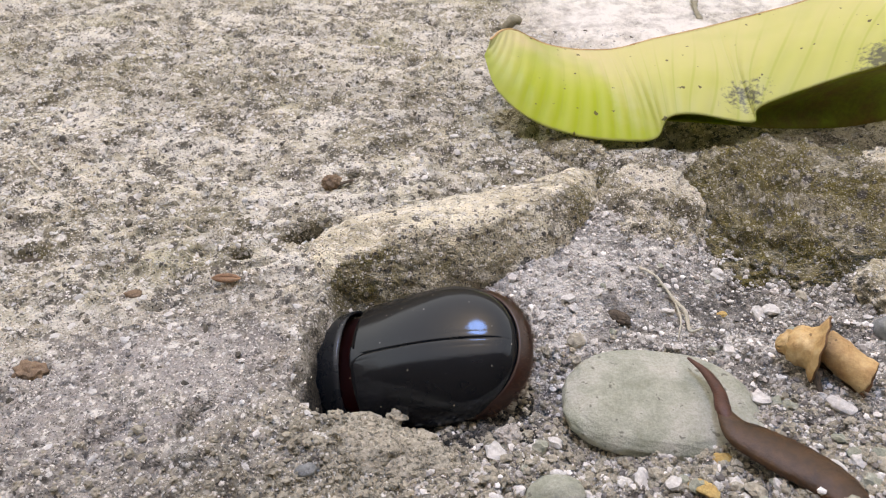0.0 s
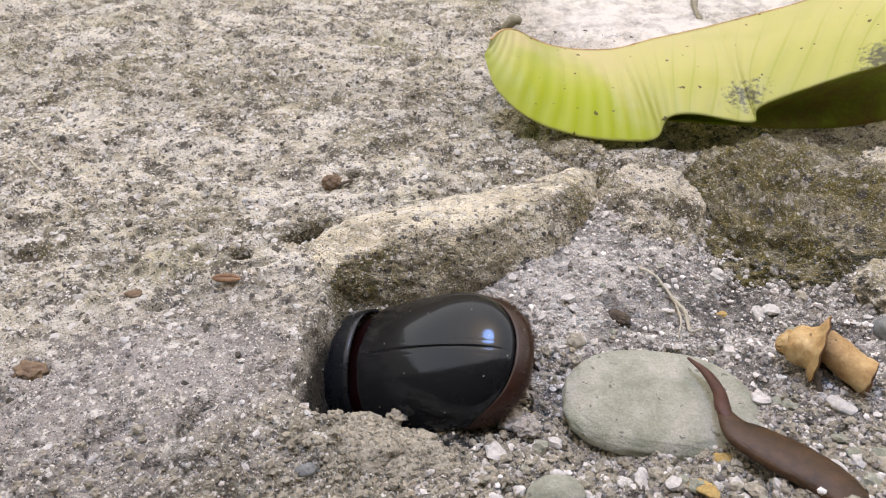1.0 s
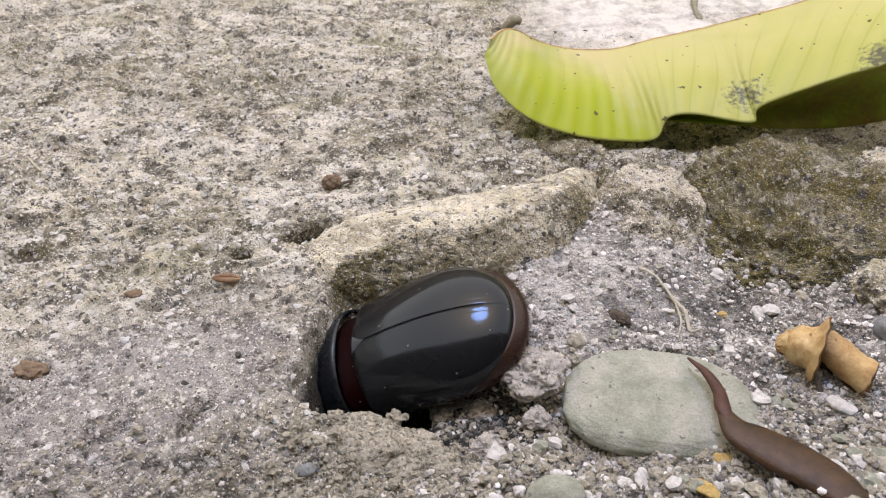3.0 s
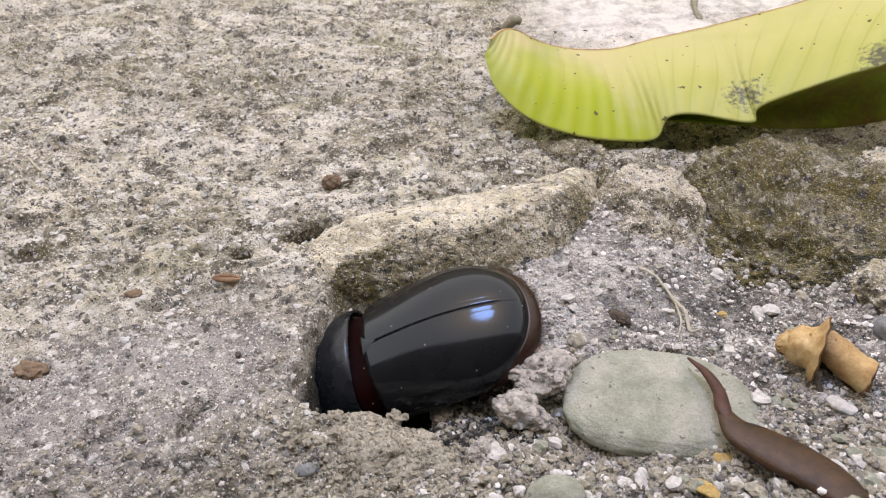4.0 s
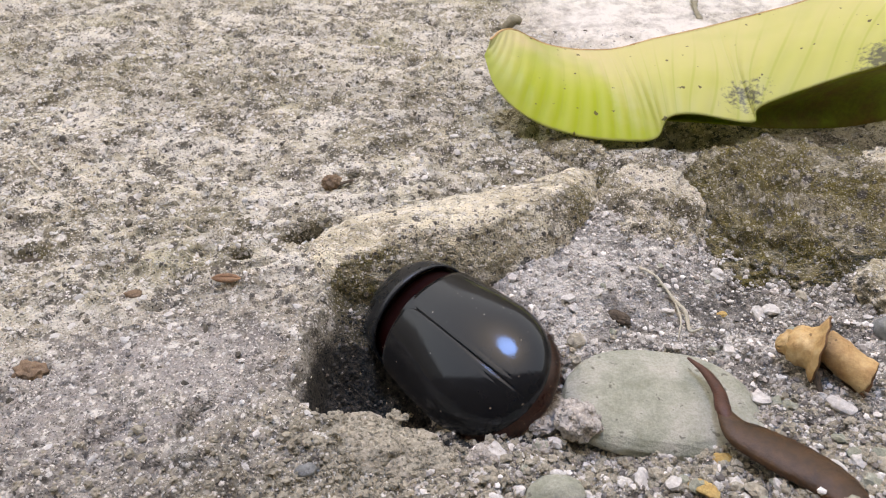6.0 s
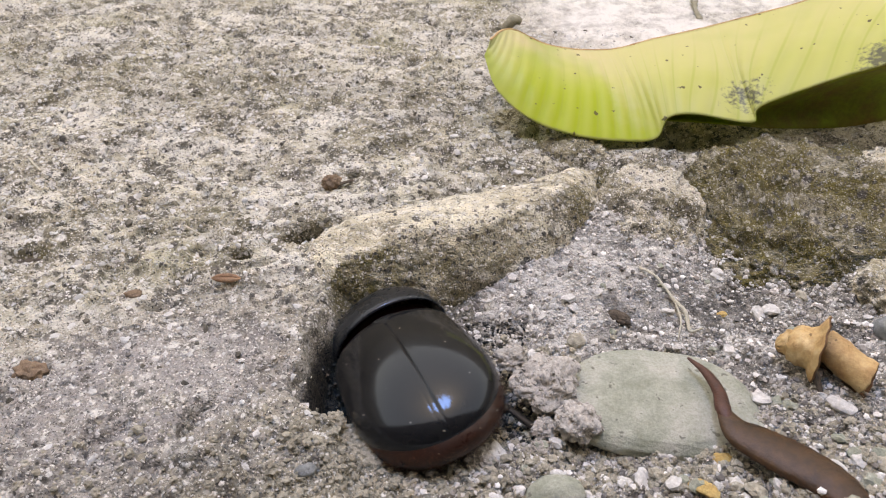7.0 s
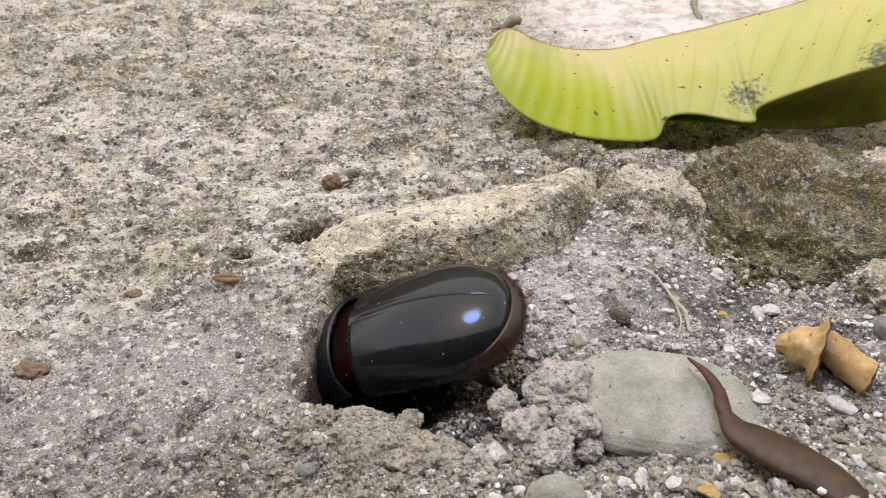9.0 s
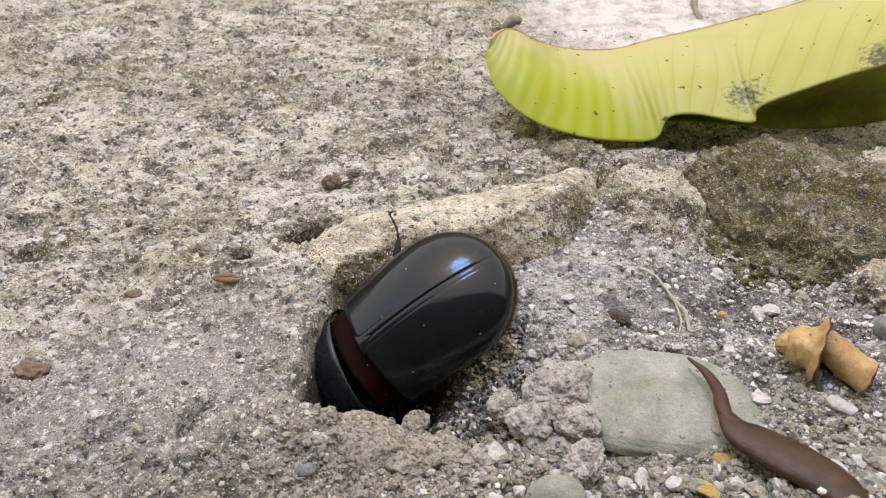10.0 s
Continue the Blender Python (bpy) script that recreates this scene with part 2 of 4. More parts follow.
def leaf_material():
    m, nt, b = shader("yellowing_leaf")
    uv = nt.nodes.new("ShaderNodeUVMap").outputs[0]
    sep = nt.nodes.new("ShaderNodeSeparateXYZ")
    nt.links.new(uv, sep.inputs[0])
    co = coords(nt)
    blotch = noise_tex(nt, co, 14, 4, 0.6)
    fine = noise_tex(nt, co, 1.2, 4, 0.6)
    across = math_node(nt, "ADD", sep.outputs[1], math_node(nt, "MULTIPLY", math_node(nt, "SUBTRACT", blotch, 0.5), 0.55))
    base = ramp(nt, across, [(0.0, (0.48, 0.59, 0.018)), (0.34, (0.54, 0.61, 0.045)), (0.58, (0.72, 0.69, 0.24)), (0.9, (0.82, 0.71, 0.40))])
    green = ramp(nt, noise_tex(nt, co, 18, 2, 0.5), [(0.54, 0.0), (0.66, 0.45)])
    base = mix(nt, green, base, (0.36, 0.54, 0.05))
    base = mix(nt, ramp(nt, noise_tex(nt, co, 26, 3, 0.6), [(0.55, 0.0), (0.72, 0.6)]), base, (0.74, 0.70, 0.42))
    along = math_node(nt, "ADD", sep.outputs[0], math_node(nt, "MULTIPLY", math_node(nt, "SUBTRACT", blotch, 0.5), 0.25))
    base = mix(nt, ramp(nt, along, [(0.36, 0.0), (0.50, 0.62)]), base, (0.72, 0.70, 0.30))
    base = mix(nt, ramp(nt, along, [(0.05, 0.5), (0.19, 0.0)]), base, (0.60, 0.70, 0.24))
    lobe = math_node(nt, "MULTIPLY", ramp(nt, along, [(0.12, 0.0), (0.18, 1.0), (0.34, 1.0), (0.40, 0.0)]), ramp(nt, sep.outputs[1], [(0.40, 0.85), (0.85, 0.0)]))
    base = mix(nt, lobe, base, (0.47, 0.60, 0.012))
    vein = node(nt, "ShaderNodeTexWave", Scale=8.8, Distortion=0.35, Detail=1.0)
    vein.wave_profile = "SIN"
    skew = nt.nodes.new("ShaderNodeCombineXYZ")
    nt.links.new(math_node(nt, "SUBTRACT", sep.outputs[0], math_node(nt, "MULTIPLY", sep.outputs[1], 0.09)), skew.inputs[0])
    nt.links.new(skew.outputs[0], vein.inputs["Vector"])
    line = ramp(nt, vein.outputs["Fac"], [(0.004, 0.38), (0.06, 0.0)])
    fade = math_node(nt, "MULTIPLY", ramp(nt, sep.outputs[1], [(0.45, 1.0), (0.85, 0.15)]), ramp(nt, sep.outputs[0], [(0.04, 0.15), (0.16, 1.0)]))
    base = mix(nt, math_node(nt, "MULTIPLY", line, fade), base, (0.46, 0.56, 0.06))
    ridge = ramp(nt, vein.outputs["Fac"], [(0.3, 0.0), (1.0, 0.20)])
    base = mix(nt, math_node(nt, "MULTIPLY", ridge, fade), base, (0.80, 0.82, 0.26))
    base = mix(nt, 0.05, base, (0.72, 0.70, 0.42))
    base = mix(nt, ramp(nt, sep.outputs[1], [(0.008, 0.6), (0.025, 0.0)]), base, (0.62, 0.63, 0.28))
    # sooty mould: one large patch, smaller ones above it, and along the margin
    for place, reach in (((0.0725, 0.1745, 0.0125), -80.0), ((0.0765, 0.181, 0.0190), -120.0), ((0.0770, 0.187, 0.0225), -170.0), ((0.1000, 0.1705, 0.0230), -80.0)):
        off = nt.nodes.new("ShaderNodeVectorMath")
        off.operation = "DISTANCE"
        off.inputs[1].default_value = place
        nt.links.new(co, off.inputs[0])
        patch = math_node(nt, "ADD", math_node(nt, "MULTIPLY", off.outputs["Value"], reach), math_node(nt, "MULTIPLY", fine, 1.15))
        base = mix(nt, ramp(nt, patch, [(0.16, 0.0), (0.42, 0.85)]), base, (0.085, 0.085, 0.08))
    speck = ramp(nt, noise_tex(nt, co, 2.6, 2, 0.5), [(0.715, 0.0), (0.74, 0.9)])
    base = mix(nt, speck, base, (0.10, 0.075, 0.03))
    base = mix(nt, 1.0, base, (0.93, 0.93, 0.90), "MULTIPLY")
    nt.links.new(base, b.inputs["Base Color"])
    b.inputs["Roughness"].default_value = 0.42
    b.inputs["Specular IOR Level"].default_value = 0.4
    h = math_node(nt, "ADD", vein.outputs["Fac"], math_node(nt, "MULTIPLY", fine, 0.3))
    bump(nt, b, h, 0.00025, 0.5)
    glow = nt.nodes.new("ShaderNodeBsdfTranslucent")
    nt.links.new(base, glow.inputs["Color"])
    both = nt.nodes.new("ShaderNodeMixShader")
    both.inputs[0].default_value = 0.30
    nt.links.new(b.outputs[0], both.inputs[1])
    nt.links.new(glow.outputs[0], both.inputs[2])
    nt.links.new(both.outputs[0], nt.nodes["Material Output"].inputs["Surface"])
    return m


LEAF = leaf_material()
UNDERSIDE = mottled("leaf_underside", [(0.35, (0.24, 0.155, 0.04)), (0.5, (0.24, 0.26, 0.035)), (0.7, (0.26, 0.40, 0.04))], 12.0, 1.0, 0.6, 0.0001, 0.3)
TWIG = mottled("olive_twig", [(0.3, (0.22, 0.20, 0.145)), (0.7, (0.38, 0.345, 0.26))], 3.0, 0.6, 0.9)

# ---- building helpers (lengths in millimetres where a name ends in mm) ----
MM = 0.001


def part(name, bm, material, parent, label=""):
    me = bpy.data.meshes.new(name)
    bm.to_mesh(me)
    bm.free()
    me.materials.append(material)
    for p in me.polygons:
        p.use_smooth = True
    ob = new(name, me)
    if parent is not None:
        ob.parent = parent
    if label:
        tagged(ob, label)
    return ob


def empty(name, m, **tags):
    ob = new(name)
    ob.empty_display_size = 0.005
    ob.matrix_world = m
    return tagged(ob, **tags)


def grid_mesh(bm, rows, close=False):
    """Faces between rows of points (millimetres)."""
    vs = [[bm.verts.new((x * MM, y * MM, z * MM)) for x, y, z in row] for row in rows]
    for a, b in zip(vs, vs[1:]):
        n = len(a)
        for i in range(n if close else n - 1):
            j = (i + 1) % n
            bm.faces.new((a[i], a[j], b[j], b[i]))
    return vs


def smooth_curve(points, n):
    """n points along a Catmull-Rom curve through points."""
    p = np.array(points, float)
    p = np.vstack([2 * p[0] - p[1], p, 2 * p[-1] - p[-2]])
    out = []
    for u in np.linspace(0, len(points) - 1, n):
        i = min(int(u), len(points) - 2)
        f = u - i
        a, b, c, d = p[i:i + 4]
        out.append(0.5 * (2 * b + (c - a) * f + (2 * a - 5 * b + 4 * c - d) * f ** 2 + (3 * b - a - 3 * c + d) * f ** 3))
    return np.array(out)


def tube(bm, points, radii, n=24, sides=10, flat=1.0, wobble=0.0):
    """A tapered tube along points, closed at both ends."""
    c = smooth_curve(points, n)
    r = smooth_curve([(v, 0, 0) for v in radii], n)[:, 0]
    rows = []
    for i in range(n):
        t = Vector(c[min(i + 1, n - 1)] - c[max(i - 1, 0)]).normalized()
        side = t.cross(Vector((0, 0, 1)))
        side = side.normalized() if side.length > 1e-3 else Vector((1, 0, 0))
        up = side.cross(t)
        ring = []
        for k in range(sides):
            a = 2 * math.pi * k / sides
            w = r[i] * (1 + wobble * noise.noise(Vector((i * 0.35, k * 0.9, len(points)))))
            ring.append(Vector(c[i]) + side * math.cos(a) * w + up * math.sin(a) * w * flat)
        rows.append(ring)
    vs = grid_mesh(bm, rows, True)
    bm.faces.new(vs[0][::-1])
    bm.faces.new(vs[-1])


def blob(bm, centre, radii, rough=0.12, freq=0.8, level=3, seed=0, turn=0.0):
    """An uneven rounded lump; centre and radii in millimetres."""
    out = bmesh.ops.create_icosphere(bm, subdivisions=level, radius=1.0)
    rot = Matrix.Rotation(turn, 3, "Z")
    for v in out["verts"]:
        p = v.co.copy()
        f = 1 + rough * noise.fractal(p * freq + Vector((seed * 7.3, seed * 3.1, 0)), 1.0, 2.0, 3)
        q = rot @ Vector((p.x * radii[0], p.y * radii[1], p.z * radii[2])) * f
        v.co = (q + Vector(centre)) * MM


# ---- the ground: broken concrete with a dug-out hollow ----
table = np.random.RandomState(7).rand(64, 256, 256)


def vnoise(x, y, mm, layer):
    """Smooth value noise, 0 to 1."""
    u, v = x / mm + 31.7 * layer, y / mm + 17.3 * layer
    i, j = np.floor(u).astype(int), np.floor(v).astype(int)
    f, g = u - i, v - j
    f, g = f * f * (3 - 2 * f), g * g * (3 - 2 * g)
    t = table[layer]
    return ((t[i % 256, j % 256] * (1 - f) + t[(i + 1) % 256, j % 256] * f) * (1 - g)
            + (t[i % 256, (j + 1) % 256] * (1 - f) + t[(i + 1) % 256, (j + 1) % 256] * f) * g)


def fbm(x, y, mm, layer, octaves=4, gain=0.5):
    total, amp, norm = 0, 1.0, 0
    for o in range(octaves):
        total = total + amp * vnoise(x, y, mm / 2 ** o, layer + o)
        norm += amp
        amp *= gain
    return total / norm


def cells(x, y, mm, layer):
    """Distance to the nearest scattered seed (in cells), and that seed's chance number."""
    u, v = x / mm, y / mm
    i, j = np.floor(u).astype(int), np.floor(v).astype(int)
    best = np.full(np.shape(x), 9.0)
    ident = np.zeros(np.shape(x))
    for di in (-1, 0, 1):
        for dj in (-1, 0, 1):
            a, b = (i + di) % 256, (j + dj) % 256
            d = np.hypot(i + di + table[layer][a, b] - u, j + dj + table[layer + 1][a, b] - v)
            near = d < best
            best = np.where(near, d, best)
            ident = np.where(near, table[layer + 2][a, b], ident)
    return best, ident


def step(a, b, x):
    f = np.clip((x - a) / (b - a), 0, 1)
    return f * f * (3 - 2 * f)


# The broken edge of the slab, from beyond the leaf round the hollow to the foreground.
RIM = [(4000, 200), (90, 172), (64, 166), (37.1, 158.9), (28.1, 155.2), (19.9, 150.6), (9.5, 146.5), (-2.9, 142.1), (-17.2, 136.7), (-23.1, 130.1), (-22.8, 112), (-23.6, 103.5), (-23.8, 95), (-23.2, 89), (-21.2, 85), (-18, 82.5), (-16, 78), (-14, 70), (-13, 60), (-12, -4000)]


def rim_distance(x, y):
    """Millimetres to the slab's edge: positive on the slab, negative below it."""
    best, side = np.full(np.shape(x), 1e9), np.ones(np.shape(x))
    for (ax, ay), (bx, by) in zip(RIM, RIM[1:]):
        dx, dy = bx - ax, by - ay
        k = np.clip(((x - ax) * dx + (y - ay) * dy) / (dx * dx + dy * dy), 0, 1)
        d = np.hypot(x - ax - k * dx, y - ay - k * dy)
        s = np.where(dx * (y - ay) - dy * (x - ax) < 0, 1.0, -1.0)
        near = d < best - 1e-6
        best, side = np.where(near, d, best), np.where(near, s, side)
    return best * side


def hill(x, y, cx, cy, rx, ry, turn=0.0):
    c, s = math.cos(radians(turn)), math.sin(radians(turn))
    u, v = ((x - cx) * c + (y - cy) * s) / rx, (-(x - cx) * s + (y - cy) * c) / ry
    return np.exp(-(u * u + v * v))


def pit(x, y, cx, cy, rx, ry, turn=0.0):
    """A steep-sided hole."""
    return np.exp(-np.log(np.maximum(hill(x, y, cx, cy, rx, ry, turn), 1e-12)) ** 2)


def relief(x, y):
    """Height, moss and damp with painted shade, pale tone and gravel share at x, y (all in millimetres)."""
    wob = (fbm(x, y, 9, 0, 3) - 0.5) * 6
    sd = rim_distance(x, y) + wob
    face_width = 1.5 + 2.5 * step(104, 118, y)
    steep = np.clip((0.6 - sd) / (0.6 + face_width), 0, 1) ** 0.85
    slope = step(0, -18, sd)
    low = np.maximum(0.80 * steep, 0) + 0.20 * slope
    soft = step(92, 78, y) * step(30, 10, x)
    drop = -8.5 + 3.5 * step(20, 70, x) + 3.0 * step(95, 70, y)
    z = drop * low
    hole = pit(x, y, -12.5, 99, 12.2, 10.5, 5) * step(0.9, -1.8, sd)
    z = z - 11.5 * hole - 3.0 * hill(x, y, -14, 100, 7, 7) * step(1.5, -2, sd)
    z = z - 4.0 * hill(x, y, 3, 99, 14, 10, 0)
    z = z - 3.0 * hill(x, y, -2, 84, 9, 8, 0) * step(1, -2, sd)
    z = z - 2.6 * hill(x, y, -10, 83, 8, 6, 0) * step(1, -2, sd)
    z = z + 1.6 * hill(x, y, -25, 80.5, 7, 4.0, -12) + 1.2 * hill(x, y, -31, 76, 8, 5, 0)
    z = z + 3.0 * hill(x, y, 45, 150, 8, 6, 20) + 5.0 * hill(x, y, 40, 133, 13, 20, -8) - 5.0 * hill(x, y, 57, 160, 4.5, 6, 0) + 3.2 * hill(x, y, 24, 128, 12, 12, 30) + 4.5 * hill(x, y, 36, 147, 7, 10, -10) - 6.0 * hill(x, y, 58, 176, 17, 5.5, 4)
    z = z - 7.0 * pit(x, y, -29.5, 134.5, 4.6, 1.5, 30) - 5.0 * pit(x, y, -40.8, 126.3, 2.0, 1.6, 10) - 3.5 * pit(x, y, -36.5, 123.5, 3.5, 1.0, 24)
    z = z - 2.0 * hill(x, y, -4, 147.5, 22, 1.3, 17) - 2.0 * hill(x, y, 26, 158.5, 14, 1.3, 22)
    z = z - 3.0 * pit(x, y, -54, 110, 2.2, 1.4) - 3.0 * pit(x, y, -84, 126, 4.0, 2.6, 20) - 4.0 * pit(x, y, -20.5, 155.5, 1.7, 1.3)
    z = z - 3.0 * pit(x, y, -93, 170, 3.0, 2.2) - 3.0 * pit(x, y, -40, 84, 1.4, 4.0, -25) - 2.5 * pit(x, y, -44, 160, 3, 1.4)
    gravel = np.clip(np.maximum(low, 0.8 * step(90, 74, y + 18 * (fbm(x, y, 14, 58) - 0.5) - 0.12 * (x + 40))), 0, 1)
    far = step(196, 236, y - 0.12 * (x - 60) + 26 * (fbm(x, y, 30, 52) - 0.5)) * step(18, 46, x + 20 * (fbm(x, y, 22, 56) - 0.5)) * step(420, 330, y) * step(300, 220, x)
    before = z
    # lumps, pits, sand grains
    z = z + (fbm(x, y, 40, 10) - 0.5) * 4.0 + (fbm(x, y, 12, 14) - 0.5) * 2.6
    crust = fbm(x + 2 * fbm(x, y, 6, 60, 2), y, 8.0, 44, 4, 0.55)
    z = z - 1.3 * step(0.54, 0.64, crust) * (1 - gravel)
    pits = fbm(x, y, 4.2, 18, 4, 0.6)
    z = z - (0.9 + 0.4 * gravel) * step(0.56, 0.70, pits) + 0.3 * step(0.5, 0.32, pits)
    d, r = cells(x + 1.2 * fbm(x, y, 3, 36), y, 3.4, 22)
    dusty = 1 - 0.75 * hill(x, y, 30, 126, 26, 22, -8)
    z = z + (0.22 + 0.70 * gravel * dusty) * (1 - step(0.12, 0.62, d)) * step(0.35, 1.0, r) * 1.5
    d, r = cells(x + 0.5 * fbm(x, y, 1, 40), y, 1.3, 25)
    z = z + (0.34 + 0.40 * gravel) * (1 - step(0.10, 0.60, d)) * step(0.3, 1.0, r)
    d, r = cells(x, y, 0.7, 28)
    z = z + 0.28 * (1 - step(0.1, 0.6, d)) * r
    z = z + (fbm(x, y, 1.6, 32, 3) - 0.5) * (0.7 + 0.3 * gravel)
    smooth = hill(x, y, -42, 98, 22, 15, 10)
    z = before + (z - before) * (1 - 0.7 * far) * (1 - 0.35 * smooth)
    patch = fbm(x, y, 16, 44)
    face = step(1.5, -1, sd) * step(-13, -7, sd) * step(108, 120, y) * step(48, 36, x)
    moss_shade = face * step(0.25, 0.55, patch) * 0.9 + 0.35 * step(0.56, 0.7, fbm(x, y, 30, 48)) * step(1, 4, sd)
    moss_shade = moss_shade + 0.5 * step(92, 82, y) * step(-48, -36, x) * step(14, 0, x) * step(0.3, 0.5, patch)
    # shade of crevices and the dug hole, painted through the moss tint
    moss_shade = moss_shade + pit(x, y, -29.5, 134.5, 5.0, 2.0, 30) + pit(x, y, -40.8, 126.3, 2.4, 2.0, 10) + pit(x, y, -20.5, 155.5, 1.9, 1.5) + 0.8 * pit(x, y, -84, 126, 4.5, 3, 20)
    moss_shade = moss_shade + 1.2 * pit(x, y, -14.5, 100, 10, 10) * step(1, -1, sd)
    moss_shade = np.clip(moss_shade + 0.7 * hill(x, y, 80, 140, 20, 20) * step(0, -4, sd), 0, 1)
    # moss under the leaf, with the leaf's shade painted in
    moss_shade = np.clip(moss_shade + 0.75 * hill(x, y, 66, 170, 26, 8, 4) * step(0.35, 0.55, fbm(x, y, 8, 38)), 0, 1)
    pale = far
    pale = np.clip(pale + 0.10 * smooth * step(-1, 3, sd) + 0.62 * hill(x, y, 30, 124, 24, 18, -8) * step(0, -6, sd), 0, 1)
    # damp soil plus painted shade: in the dug hole and under the beetle
    damp_shade = step(0.02, 0.2, pit(x, y, -12.5, 98.5, 12, 10.0, 5) * step(0.6, -1.6, sd)) + 0.6 * pit(x, y, 2, 93, 18, 9.5, 0) * step(0, -2, sd)
    # recess under the ledge: mossy, with its shade painted in
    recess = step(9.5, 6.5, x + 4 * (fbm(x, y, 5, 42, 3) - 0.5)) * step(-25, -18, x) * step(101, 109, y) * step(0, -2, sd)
    damp_shade = damp_shade + 0.42 * recess
    moss_shade = np.clip(moss_shade + 0.55 * recess, 0, 1)
    damp_shade = damp_shade + 0.55 * step(0.56, 0.66, fbm(x, y, 7, 34, 4)) * hill(x, y, 28, 120, 22, 16, 0) * step(-2, -5, sd)
    # damp patch, then three crevices whose shade is painted
    damp_shade = damp_shade + 0.75 * step(0.50, 0.60, fbm(x, y, 9, 40, 4)) * hill(x, y, 52, 118, 9, 17, 20) + pit(x, y, -29.5, 134.5, 4.4, 1.5, 30) + pit(x, y, -40.8, 126.3, 1.9, 1.5, 10) + pit(x, y, -20.5, 155.5, 1.6, 1.2)
    # shade of pits and crust hollows, painted as a faint darkening
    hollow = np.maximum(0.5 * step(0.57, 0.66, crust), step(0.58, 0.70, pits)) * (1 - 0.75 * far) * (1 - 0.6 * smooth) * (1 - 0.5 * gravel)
    damp_shade = np.maximum(damp_shade, 0.14 * hollow)
    dust = np.clip(1.1 * hill(x, y, -44, 96, 22, 16, 10) + 0.8 * hill(x, y, -62, 84, 30, 14, 0), 0, 1)
    return z, moss_shade, pale, gravel, np.clip(damp_shade, 0, 1), dust


def graded(lo, hi, fine_lo, fine_hi, far):
    """Fine even steps between lo and hi, then ever longer ones out to far."""
    inner = [lo]
    while inner[-1] < hi:
        f = (inner[-1] - lo) / (hi - lo)
        inner.append(inner[-1] + fine_lo + (fine_hi - fine_lo) * f)
    after, d = [], fine_hi * 2
    while (after[-1] if after else inner[-1]) < far:
        after.append((after[-1] if after else inner[-1]) + d)
        d *= 1.5
    before, d = [], fine_lo * 2
    while (before[-1] if before else lo) > -far:
        before.append((before[-1] if before else lo) - d)
        d *= 1.5
    return np.array(before[::-1] + inner + after)


def build_ground():
    xs, ys = graded(-160, 160, 0.33, 0.33, 60000), graded(62, 290, 0.24, 0.52, 60000)
    x, y = np.meshgrid(xs, ys)
    z, moss_shade, pale, gravel, damp_shade, dust = relief(x, y)
    fade = 1 - step(400, 3000, np.hypot(x, y))
    z = z * fade
    ny, nx = x.shape
    me = bpy.data.meshes.new("ground")
    me.vertices.add(nx * ny)
    me.vertices.foreach_set("co", (np.stack([x, y, z], -1).reshape(-1) * MM).astype(np.float32))
    k = np.arange(nx * ny).reshape(ny, nx)
    quads = np.stack([k[:-1, :-1], k[:-1, 1:], k[1:, 1:], k[1:, :-1]], -1).reshape(-1, 4)
    me.loops.add(quads.size)
    me.loops.foreach_set("vertex_index", quads.reshape(-1).astype(np.int32))
    me.polygons.add(len(quads))
    me.polygons.foreach_set("loop_start", np.arange(0, quads.size, 4, dtype=np.int32))
    me.polygons.foreach_set("use_smooth", np.ones(len(quads), dtype=bool))
    for name, data in (("moss_shade", moss_shade), ("pale", pale), ("gravel", gravel), ("damp_shade", damp_shade), ("dust", dust)):
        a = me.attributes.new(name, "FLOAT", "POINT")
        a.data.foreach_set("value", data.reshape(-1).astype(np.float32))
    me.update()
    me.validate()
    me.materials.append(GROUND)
    ob = new("ground", me)
    tagged(ob, "weathered grey concrete ground, broken open with a dug hollow", "ground", kind="structure")
    return ob


def height(x, y):
    return float(relief(np.array([float(x)]), np.array([float(y)]))[0][0])


build_ground()


# ---- plain low walls, added unseen to cut light and reflections: one close behind the camera, the rest some paces off ----
def build_wall(name, size, place, material, label):
    bm = bmesh.new()
    bmesh.ops.create_cube(bm, size=1.0)
    for v in bm.verts:
        v.co = Vector((v.co.x * size[0], v.co.y * size[1], v.co.z * size[2]))
    bmesh.ops.bevel(bm, geom=bm.edges[:], offset=0.01, segments=2, affect="EDGES")
    ob = part(name, bm, material, None)
    ob.matrix_world = pose(*place)
    tagged(ob, label, "wall", kind="structure")


PLASTER = mottled("grey_plaster", [(0.3, (0.20, 0.185, 0.165)), (0.7, (0.32, 0.30, 0.27))], 200, 8, 0.95, 0.001)
# dark blocker standing in for the viewer's shade and dark reflection
build_wall("added_wall_south", (3.0, 0.12, 0.50), (-0.2, -0.14, 0.20), mottled("dark_plaster", [(0.3, (0.05, 0.042, 0.035)), (0.7, (0.10, 0.085, 0.07))], 60, 6, 0.95, 0.001), "plain low dark wall added unseen behind the viewer to block light")
# added surround, out of view: hides the bright horizon from the shell's reflections
build_wall("added_wall_north", (6.0, 0.15, 1.4), (0, 2.6, 0.65), PLASTER, "plain grey wall some paces off, added unseen to cover the low sky")
build_wall("added_wall_west", (0.15, 5.0, 1.4), (-2.9, 0.0, 0.65), PLASTER, "plain grey wall some paces off, added unseen to cover the low sky")
build_wall("added_wall_east", (0.15, 5.0, 1.4), (2.9, 0.0, 0.65), PLASTER, "plain grey wall some paces off, added unseen to cover the low sky")


